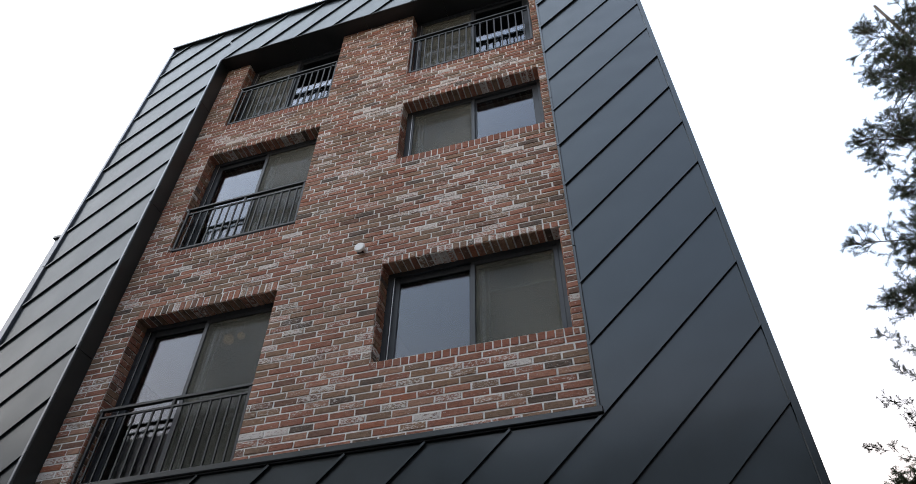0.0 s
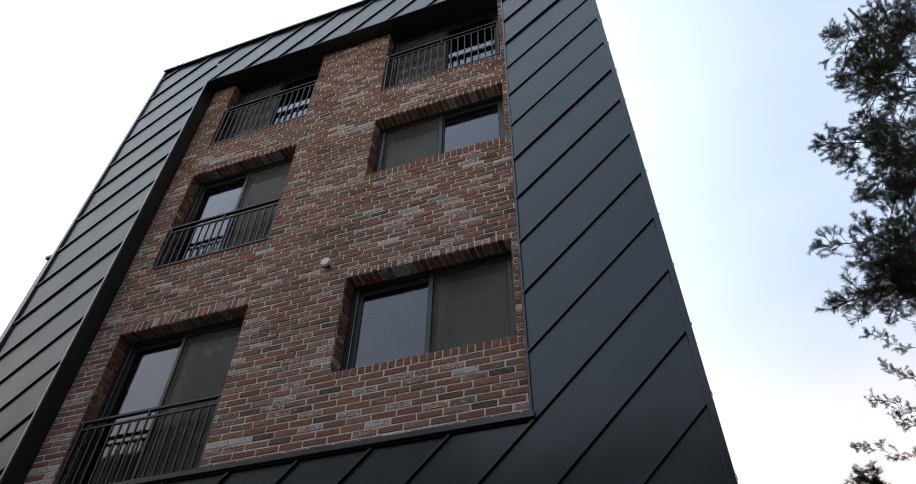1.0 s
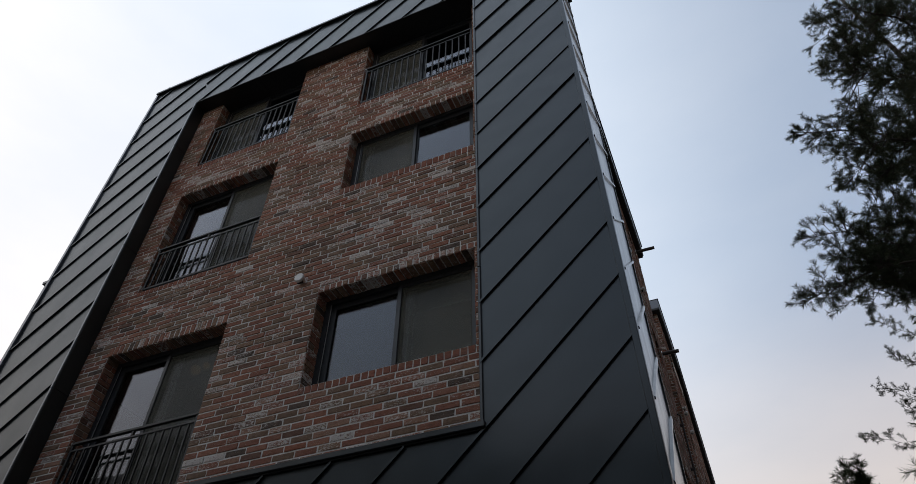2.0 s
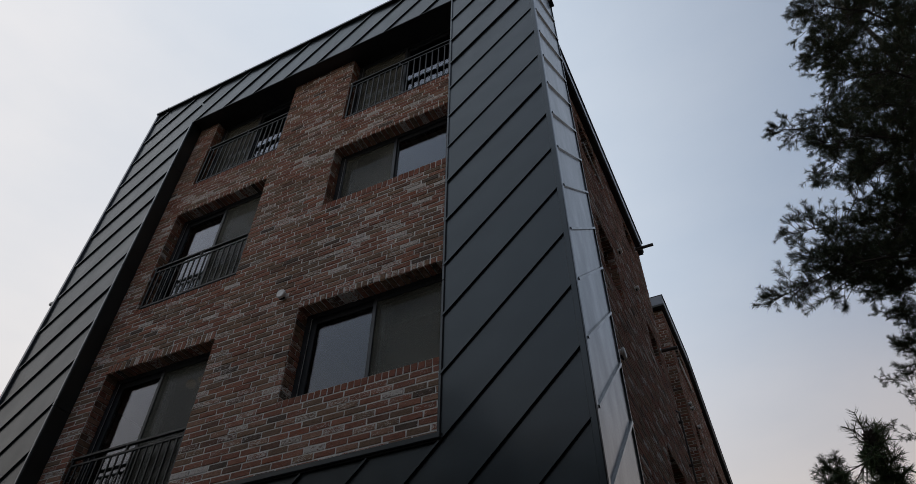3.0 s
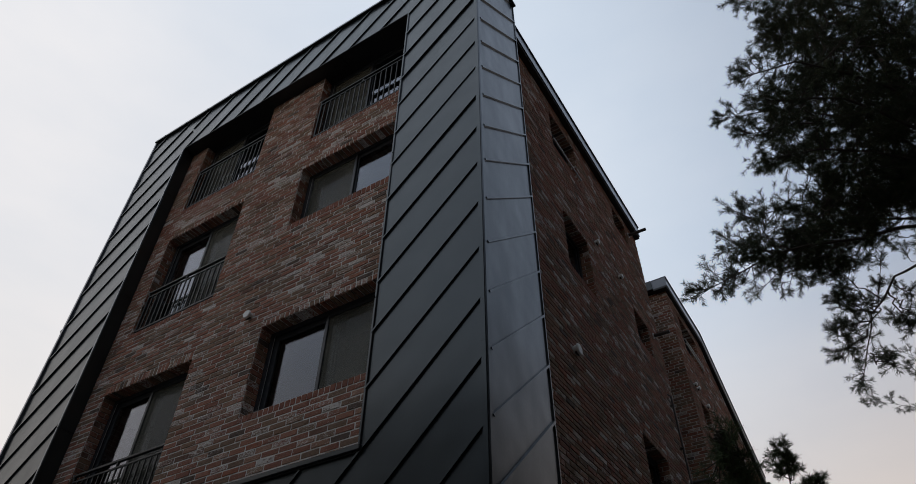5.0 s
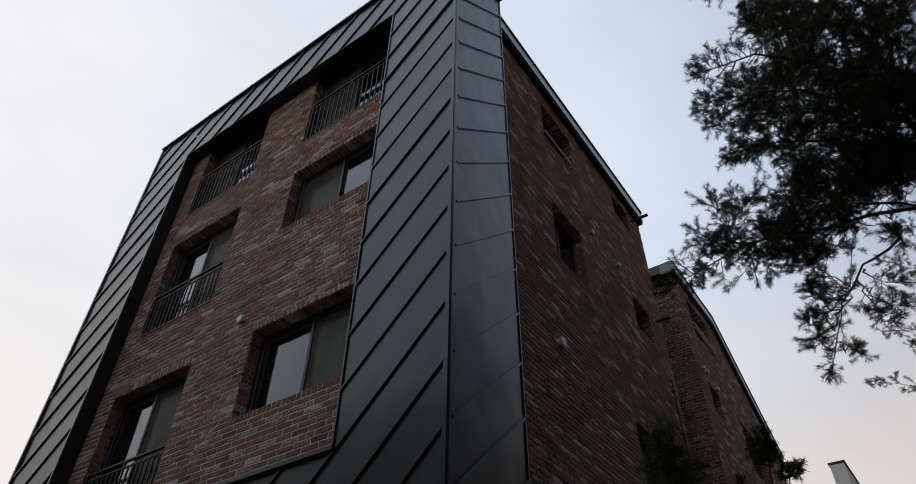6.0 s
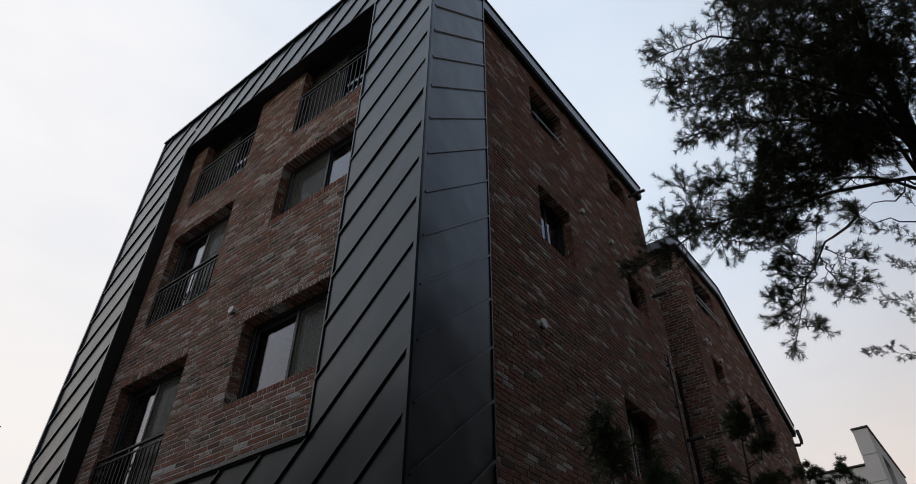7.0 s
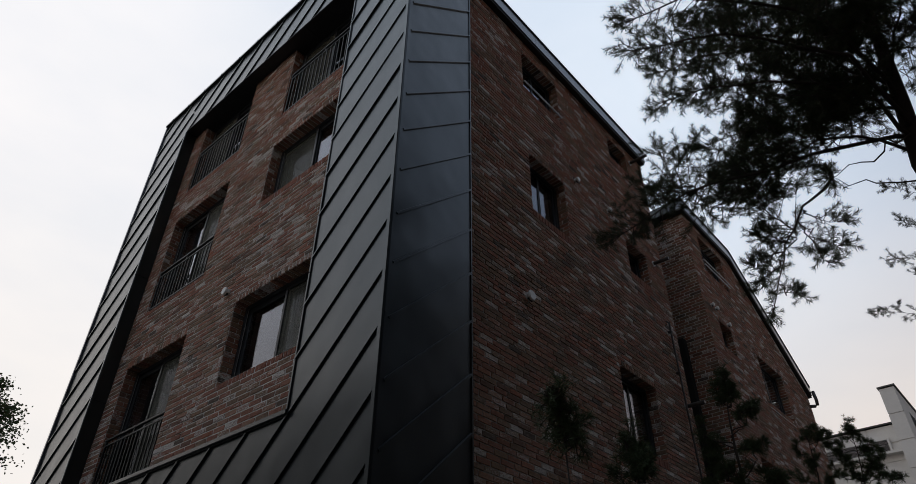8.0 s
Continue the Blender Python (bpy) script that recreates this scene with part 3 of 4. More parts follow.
box(bm, XL - 0.32, XL - 0.04, 0.07, 0.19, 7.97, 8.02, 0.004)
part("cap", bm, M_TRIM, fin)

# ---- roof edges of the side walls ----
def fascia(name, pts, x0, x1, high, label):
    """A sheet-metal roof edge along points (y, z of its lower edge)."""
    f = thing(name, label, "roof edge", kind="structure")
    for (ya, za), (yb, zb) in zip(pts, pts[1:]):
        count = max(1, int(math.hypot(yb - ya, zb - za) / 1.9))
        for i in range(count):
            a, b = i / count, (i + 1) / count
            y0, y1, z0, z1 = ya + (yb - ya) * a + 0.002, ya + (yb - ya) * b - 0.002, za + (zb - za) * a, za + (zb - za) * b
            for nm, xa, xb, lo, up, m in (("face", x0, x1, 0.0, high, M_FASCIA), ("cap", x0, x1 + 0.02, high, high + 0.03, M_BLACK), ("drip", x0 + 0.01, x1 - 0.02, -0.05, 0.0, M_BLACK)):
                bm = bmesh.new()
                v = [bm.verts.new((xx, yy, zz)) for xx in (xa, xb) for yy, zz in ((y0, z0 + lo), (y1, z1 + lo), (y1, z1 + up), (y0, z0 + up))]
                for q in ((0, 1, 2, 3), (7, 6, 5, 4), (0, 4, 5, 1), (1, 5, 6, 2), (2, 6, 7, 3), (3, 7, 4, 0)):
                    bm.faces.new([v[k] for k in q])
                part(nm, bm, m, f)
    return f


fascia("fascia", [(1.24, 12.17), (7.38, 12.10)], -0.42, -0.085, 0.27, "grey sheet-metal roof edge along the brick side wall")
fascia("fascia", [(9.14, 11.96), (YBEND, 11.92), (Y3 + 0.1, 9.44)], -0.46, -0.115, 0.24, "grey sheet-metal roof edge bending down along the rear block")
rear_edge = thing("fascia", "dark sheet-metal roof edge over the notch", "roof edge", kind="structure")
bm = bmesh.new()
box(bm, -3.0, -0.462, 9.12, 9.4, 11.96, 12.22, 0.004)
part("face", bm, M_TRIM, rear_edge)


# ---- windows ----
def screen_mat(name):
    m, n, l, p = mat(name)
    out = n["Material Output"]
    f = noise_at(n, l, 1.6, 3.0)
    l.new(mixed(n, l, ranged(n, l, f, 0.35, 0.65), (0.080, 0.078, 0.057), (0.165, 0.160, 0.122)), p.inputs["Base Color"])
    p.inputs["Roughness"].default_value = 0.85
    clear = n.new("ShaderNodeBsdfTransparent")
    mx = n.new("ShaderNodeMixShader")
    mx.inputs["Fac"].default_value = 0.42
    l.new(clear.outputs["BSDF"], mx.inputs[1])
    l.new(p.outputs["BSDF"], mx.inputs[2])
    l.new(mx.outputs["Shader"], out.inputs["Surface"])
    return m


M_MESH = screen_mat("insect_screen")


def sliding_window(name, w, h, m, mullion=0.5, screen=1, label="", rail=0.07):
    """A two-leaf sliding window, w by h, its lower left corner in the origin, the outer face at y = 0 looking towards -y. screen: the half behind an insect screen."""
    ob = thing(name, label, "window", kind="structure")

    def bars(nm, parent, rects, y0, y1, mm=M_FRAME):
        bm = bmesh.new()
        for x0, x1, z0, z1 in rects:
            box(bm, x0, x1, y0, y1, z0, z1, 0.003)
        return part(nm, bm, mm, parent)

    def ring(a, b, c, d, t):
        return [(a, a + t, c, d), (b - t, b, c, d), (a + t, b - t, c, c + t), (a + t, b - t, d - t, d)]
    f = 0.062
    bars("window_frame", ob, [(0, f, 0, h), (w - f, w, 0, h), (f, w - f, h - f, h)], 0, 0.14)
    bars("window_sill", ob, [(f, w - f, 0, f)], -0.006, 0.14)
    c = f + (w - 2 * f) * mullion
    for side, (a, b) in enumerate(((f, c + 0.025), (c - 0.025, w - f))):
        y = 0.035 if side == screen else 0.030
        leaf = bars("leaf", ob, ring(a, b, f, h - f, rail), y, y + 0.034)
        bm = bmesh.new()
        box(bm, a + rail, b - rail, y + 0.012, y + 0.020, f + rail, h - f - rail)
        pane = part("pane", bm, M_GLASS, leaf, "clear glass pane reflecting the sky")
        pane.visible_shadow = False
        if side == screen:
            net = bars("insect_screen", ob, ring(a, b, f, h - f, 0.045), 0.004, 0.028)
            bm = bmesh.new()
            box(bm, a + 0.045, b - 0.045, 0.015, 0.018, f + 0.045, h - f - 0.045)
            part("mesh_sheet", bm, M_MESH, net, "grey-green insect mesh")
            bars("inner_leaf", ob, [(a + 0.085, a + 0.115, f, h - f), (a + 0.150, a + 0.162, f, h - f)], 0.085, 0.11, M_WHITE)
    bm = bmesh.new()
    box(bm, f + 0.012, f + 0.018, 0.001, 0.007, f, h - f)
    part("weather_strip", bm, M_STEEL, ob, "pale strip")
    ob.matrix_world = m
    return ob


WL = ["dark-framed balcony door behind a black railing with a lamp glowing inside", "dark-framed sliding window under a brick lintel",
      "dark-framed balcony door behind a black railing", "dark-framed sliding window high in the brick wall",
      "dark-framed top-floor balcony door under the soffit", "dark-framed top-floor balcony door beside the metal frame"]
for i, ((a, b, c, d, li, si), scr) in enumerate(zip(FRONT, (1, 1, 1, 0, 0, 0))):
    sliding_window("window_%d" % (i + 1), b - a - 0.004, d - c - 0.004, Matrix.Translation((a + 0.002, YB + DEP, c + 0.002)), 0.47 if i == 0 else 0.5, scr, WL[i])
for i, (a, b, c, d, li, si) in enumerate(SIDE):
    sliding_window("window_%d" % (i + 7), b - a - 0.004, d - c - 0.004, Matrix.Translation((SX - DEP, a + 0.002, c + 0.002)) @ pose(0, 0, 0, 0, 0, 90), 0.5, -1, "small dark-framed window in the brick side wall", 0.035)
for i, (a, b, c, d, li, si) in enumerate(SIDE2):
    sliding_window("window_%d" % (i + 12), b - a - 0.004, d - c - 0.004, Matrix.Translation((SX2 - DEP, a + 0.002, c + 0.002)) @ pose(0, 0, 0, 0, 0, 90), 0.5, -1, "small dark-framed window in the rear block's brick wall", 0.035)

# lamp in the room behind the lowest balcony door
def emit_mat(name, colour, power):
    m, n, l, p = mat(name)
    p.inputs["Base Color"].default_value = (0.8, 0.75, 0.65, 1)
    p.inputs["Emission Color"].default_value = (*colour, 1)
    p.inputs["Emission Strength"].default_value = power
    return m


M_LAMP = emit_mat("warm_lamp", (1.0, 0.60, 0.22), 0.085)
lamp = thing("ceiling_lamp", "two-globe warm ceiling lamp lit inside the room", "lamp", (-5.22, 0.92, 6.76))
bm = bmesh.new()
box(bm, -0.17, 0.17, -0.03, 0.03, -0.03, 0.0, 0.004)
part("mount", bm, M_WHITE, lamp)
for x, wide in ((-0.075, 0.062), (0.085, 0.045)):
    bm = bmesh.new()
    tube(bm, [(x, 0, -0.03), (x, 0, -0.31)], [0.006, 0.006], 8)
    rod = part("rod", bm, M_STEEL, lamp)
    bm = bmesh.new()
    bmesh.ops.create_uvsphere(bm, u_segments=16, v_segments=10, radius=wide, matrix=Matrix.Translation((x, 0, -0.303 - wide)))
    part("globe", bm, M_LAMP, rod, "glowing opal glass globe", True)


# pale sheet added inside the lower window for the lit band at its head
for x0, x1, z0, z1 in ((-2.12, -1.40, 6.05, 6.30),):
    blind = thing("lit_band_sheet", "pale sheet on a roller standing in for the window's lit head", "blind", (x0, 0.60, z1))
    bm = bmesh.new()
    tube(bm, [(0, 0, 0), (x1 - x0, 0, 0)], [0.022, 0.022], 10)
    part("roller", bm, M_STEEL, blind)
    bm = bmesh.new()
    box(bm, 0.02, x1 - x0 - 0.02, -0.023, -0.021, z0 - z1, 0.0)
    sheet = part("sheet", bm, M_SCREEN, blind)
    bm = bmesh.new()
    box(bm, 0.02, x1 - x0 - 0.02, -0.028, -0.016, z0 - z1 - 0.02, z0 - z1, 0.002)
    part("bottom_bar", bm, M_WHITE, sheet)


# ---- railings ----
def railing(w, h, label, drop=0.075):
    ob = thing("balcony_railing", label, "railing", group="balcony railings")

    def bar(nm, x0, x1, z0, z1, y0=-0.012, y1=0.012):
        bm = bmesh.new()
        box(bm, x0, x1, y0, y1, z0, z1, 0.002)
        return part(nm, bm, M_RAIL, ob)
    bar("top_rail", 0, w, h - 0.028, h, -0.02, 0.02)
    bar("second_rail", 0.02, w - 0.02, h - drop - 0.032, h - drop - 0.010)
    bar("bottom_rail", 0.02, w - 0.02, 0.0, 0.028)
    for x in (0.0, w / 2 - 0.014, w - 0.028):
        bar("post", x, x + 0.028, 0.0 if x in (0.0, w - 0.028) else h - drop - 0.012, h - 0.028, -0.014, 0.014)
    n = int(round(w / 0.104))
    bm = bmesh.new()
    box(bm, -0.008, 0.008, -0.008, 0.008, 0.028, h - drop - 0.032)
    me = mesh_of("bar", bm, M_RAIL)
    for i in range(1, n):
        part_data("bar", me, ob, (w * i / n, 0, 0))
    for x, s in ((0.0, -1), (w, 1)):
        bm = bmesh.new()
        tube(bm, [(x - s * 0.004, 0, h - 0.014), (x + s * 0.022, 0, h - 0.014)], [0.024, 0.024], 12)
        part("wall_plate", bm, M_STEEL if s < 0 else M_RAIL, ob)
    return ob


for (a, b, c, d, li, si), (lo, hi), lab in ((FRONT[0], (4.31, 5.215), "tall black steel railing before the lowest balcony door"), (FRONT[2], (7.35, 8.085), "black steel railing with upright bars before a balcony door"),
                                            (FRONT[4], (9.91, 10.865), "black steel railing below the dark soffit"), (FRONT[5], (9.94, 10.875), "black steel railing beside the metal frame")):
    r = railing(b - a - 0.046, hi - lo, lab)
    r.location = (a + 0.023, YB + 0.045, lo)


# ---- small things on the walls ----
def vent_cap(m, size, label):
    ob = thing("vent_cap", label, "vent", group="round wall vents")
    bm = bmesh.new()
    tube(bm, [(0, 0, -0.02), (0, 0, 0.05)], [size * 0.8, size * 0.8], 20)
    part("collar", bm, M_WHITE, ob)
    bm = bmesh.new()
    tube(bm, [(0, 0, 0.045), (0, 0, 0.05), (0, 0, 0.068), (0, 0, 0.078)], [size * 0.9, size, size, size * 0.86], 24)
    hood = part("hood", bm, M_WHITE, ob, "", False)
    bm = bmesh.new()
    box(bm, -size * 0.62, size * 0.62, -size * 0.88, -size * 0.55, 0.018, 0.042, 0.002)
    part("slot", bm, M_BLACK, hood, "dark open slot")
    ob.matrix_world = m
    return ob


TO_SOUTH, TO_EAST = pose(0, 0, 0, 90, 0, 0), pose(0, 0, 0, 90, 0, 90)
vent_cap(Matrix.Translation((-3.345, YB, 6.592)) @ TO_SOUTH, 0.058, "round white plastic vent cap on the brick front")
for y, z, x, s in ((2.657, 6.405, SX, 0.075), (4.317, 9.545, SX, 0.048), (5.37, 9.53, SX, 0.045), (9.72, 9.55, SX2, 0.045), (9.95, 9.56, SX2, 0.045), (10.50, 9.38, SX2, 0.05)):
    vent_cap(Matrix.Translation((x, y, z)) @ TO_EAST, s, "round white vent cap on the brick side wall")


def spout(y, z, x, reach, label):
    ob = thing("drain_spout", label, "pipe", (x, y, z), group="drain spouts")
    bm = bmesh.new()
    tube(bm, [(-0.05, 0, 0), (reach, 0, -0.01)], [0.035, 0.035], 12)
    stub = part("pipe", bm, M_PIPE, ob)
    bm = bmesh.new()
    tube(bm, [(-0.01, 0, 0), (0.018, 0, 0)], [0.058, 0.055], 16)
    part("ring", bm, M_STEEL, stub, "pale ring")
    return ob


spout(6.96, 9.20, SX, 0.32, "short brown drain pipe sticking out of the brick wall")
spout(6.80, 11.74, SX, 0.40, "short drain pipe under the metal roof edge")
spout(7.09, 6.34, SX, 0.34, "short brown drain pipe beside the gas pipe")

pipe = thing("gas_pipe", "thin upright pipe on the brick side wall", "pipe", (SX + 0.05, 7.00, 0))
bm = bmesh.new()
tube(bm, [(0, 0, 0.0), (0, 0, 7.90), (-0.08, 0, 7.97)], [0.017] * 3, 8)
riser = part("tube", bm, M_PIPE, pipe)
for z in (1.5, 3.2, 4.8, 6.9, 7.7):
    bm = bmesh.new()
    box(bm, -0.06, 0.022, -0.03, 0.03, z, z + 0.03, 0.003)
    part("bracket", bm, M_PIPE, riser)

downpipe = thing("wall_duct", "dark boxed duct in the notch of the building", "pipe", (-0.90, Y2 - 0.09, 0))
bm = bmesh.new()
box(bm, -0.10, 0.13, -0.07, 0.08, 0, 8.7, 0.006)
part("tube", bm, M_DUCT, downpipe)

gutter = thing("gutter_outlet", "brown gutter outlet pipe at the low roof edge", "pipe", (SX2, Y3, 9.40))
bm = bmesh.new()
tube(bm, [(0.14, 0.10, 0.16), (0.16, 0.12, -0.10), (0.15, 0.11, -0.22), (0.10, 0.05, -0.27), (-0.05, -0.12, -0.30)], [0.045] * 5, 10)
part("tube", bm, M_PIPE, gutter, "", True)


def window_rail(y0, y1, z, x, rows, label):
    ob = thing("window_rail", label, "railing", (x, y0, z), group="side window rails")
    for k in range(rows):
        bm = bmesh.new()
        tube(bm, [(0.03, 0.0, 0.13 * k), (0.03, y1 - y0, 0.13 * k)], [0.013, 0.013], 8)
        bar = part("rail", bm, M_STEEL, ob)
        for yy in (0.01, y1 - y0 - 0.01):
            bm = bmesh.new()
            tube(bm, [(-0.03, yy, 0.13 * k), (0.035, yy, 0.13 * k)], [0.012, 0.012], 8)
            part("bracket", bm, M_STEEL, bar)


window_rail(2.93, 4.08, 10.90, SX, 1, "steel safety rail across a small window")
window_rail(9.96, 11.38, 10.78, SX2, 2, "two steel safety rails across a small window")
roof_box = thing("roof_anchor", "small dark bracket on the roof edge", "bracket", (-0.165, 5.72, 12.41))
bm = bmesh.new()
box(bm, -0.06, 0.06, -0.12, 0.12, -0.02, 0.09, 0.006)
part("body", bm, M_BLACK, roof_box)

# ---- far building ----
far = thing("far_building", "pale stone-clad building with a stepped tower and long window", "building", (-0.90, 34.0, 0))
far.scale = (1.11, 1.11, 1.105)


def far_part(nm, x0, x1, y0, y1, z0, z1, m, label="", bev=0.0, on=None):
    bm = bmesh.new()
    box(bm, x0, x1, y0, y1, z0, z1, bev)
    return part(nm, bm, m, on or far, label)


for y0, y1, z0, z1 in ((0.03, 1.62, 0, 14.55), (3.50, 8.0, 0, 14.55), (1.622, 3.498, 13.85, 14.55), (1.622, 3.498, 0, 10.8)):
    far_part("core", 0.03, 0.62, y0, y1, z0, z1, M_STONE)
slot = far_part("window", 0.40, 0.42, 1.63, 3.49, 10.81, 13.84, M_GLASS, "tall recessed window in the tower")
far_part("window_frame", 0.43, 0.49, 1.63, 1.72, 10.81, 13.84, M_STONE, on=slot)
far_part("dark_band", 0.30, 0.36, 1.63, 3.49, 10.81, 13.84, M_BLACK)
far_part("core_wing", -7.0, 0.0, 0.63, 9.0, 0, 13.1, M_STONE)
far_part("tower_cap", -0.05, 0.68, -0.05, 8.1, 14.60, 14.66, M_TRIM, "dark metal cap")
far_part("wing_cap", -7.0, -0.01, 0.5, 9.0, 13.16, 13.22, M_TRIM, "dark metal cap")
bm = bmesh.new()
box(bm, 0, 0.62, 0, 0.026, 0, 1.16, 0.004)
pm = mesh_of("stone_panel", bm, M_STONE)
for k in range(7, 12):
    part_data("stone_panel", pm, far, (0.0, 0.0, 0.2 + 1.2 * k))
bm = bmesh.new()
box(bm, 0.0, 1.16, 0, 0.026, 0, 0.76, 0.004)
pm = mesh_of("stone_panel", bm, M_STONE)
for k in range(6):
    for j in range(4):
        if j != 2:
            part_data("stone_panel", pm, far, (-1.2 - 1.2 * k + 0.02, 0.6, 12.36 - 0.8 * j))
w = far_part("window", -5.2, -0.50, 0.50, 0.66, 11.95, 12.50, M_GLASS, "long strip window")
far_part("window_frame", -5.3, -0.41, 0.48, 0.66, 12.50, 12.58, M_STONE, on=w)
far_part("window_frame", -0.50, -0.41, 0.48, 0.66, 11.95, 12.50, M_STONE, on=w)
far_part("window_ledge", -5.4, -0.03, 0.30, 0.66, 11.84, 11.95, M_STONE, on=w)
far_part("dark_band", -5.25, -0.51, 0.60, 0.64, 11.95, 12.50, M_BLACK)


# ---- trees ----
def unit(a):
    return a / np.maximum(np.linalg.norm(a, axis=-1, keepdims=True), 1e-9)


def brush(rng, p0, p1, per_metre, length, width, lean=0.72, bare=0.15):
    """Needles all round the twigs from p0 to p1 (arrays of points): vertices and triangles."""
    seg = np.linalg.norm(p1 - p0, axis=1)
    count = np.maximum(20, (seg * per_metre).astype(int))
    idx = np.repeat(np.arange(len(p0)), count)
    n = len(idx)
    t = bare + (1 - bare) * rng.random(n) ** 0.55
    d = unit(p1 - p0)[idx]
    base = p0[idx] + (p1 - p0)[idx] * t[:, None]
    side = rng.normal(size=(n, 3))
    side = unit(side - d * np.sum(side * d, axis=1, keepdims=True))
    way = unit(d * lean + side * rng.uniform(0.55, 1.1, (n, 1)) + np.array((0, 0, 0.10)))
    ln = length * rng.uniform(0.65, 1.15, (n, 1)) * (1 - 0.25 * t[:, None])
    across = unit(np.cross(way, rng.normal(size=(n, 3)))) * width / 2
    mid = base + way * ln * 0.55 + np.array((0, 0, -0.004))
    tip = base + way * ln + np.array((0, 0, -0.010)) * rng.random((n, 1))
    v = np.stack((base - across * 0.8, base + across * 0.8, mid + across, tip), axis=1).reshape(-1, 3)
    k = np.arange(n)[:, None] * 4
    f = np.concatenate((k + np.array([[0, 1, 2]]), k + np.array([[0, 2, 3]])))
    return v, f


def raw_mesh(name, v, f, material):
    me = bpy.data.meshes.new(name)
    me.vertices.add(len(v))
    me.vertices.foreach_set("co", np.asarray(v, dtype=np.float32).ravel())
    m = f.shape[1]
    me.loops.add(f.size)
    me.loops.foreach_set("vertex_index", f.astype(np.int32).ravel())
    me.polygons.add(len(f))
    me.polygons.foreach_set("loop_start", np.arange(len(f), dtype=np.int32) * m)
    me.materials.append(material)
    me.update(calc_edges=True)
    return me


def sticks(p0, p1, r0, r1):
    """Three-sided tapered sticks."""
    d = unit(p1 - p0)
    s = unit(np.cross(d, np.array((0.3, 0.5, 0.81))))
    t = np.cross(d, s)
    rings = []
    for p, r in ((p0, r0), (p1, r1)):
        for k in range(3):
            a = k * math.tau / 3
            rings.append(p + (math.cos(a) * s + math.sin(a) * t) * np.asarray(r).reshape(-1, 1))
    v = np.stack(rings, axis=1).reshape(-1, 3)
    b = np.arange(len(p0))[:, None] * 6
    f = np.concatenate([b + np.array([[k, (k + 1) % 3, 3 + (k + 1) % 3, 3 + k]]) for k in range(3)])
    return v, f


def bent(points, n):
    """n points on a smooth line through the given ones."""
    pts = np.array(points, dtype=float)
    out = []
    for t in np.linspace(0, len(pts) - 1, n):
        i = min(int(t), len(pts) - 2)
        f = t - i
        a, b, c, d = pts[max(0, i - 1)], pts[i], pts[i + 1], pts[min(len(pts) - 1, i + 2)]
        out.append(0.5 * ((2 * b) + (-a + c) * f + (2 * a - 5 * b + 4 * c - d) * f * f + (-a + 3 * b - 3 * c + d) * f ** 3))
    return np.array(out)


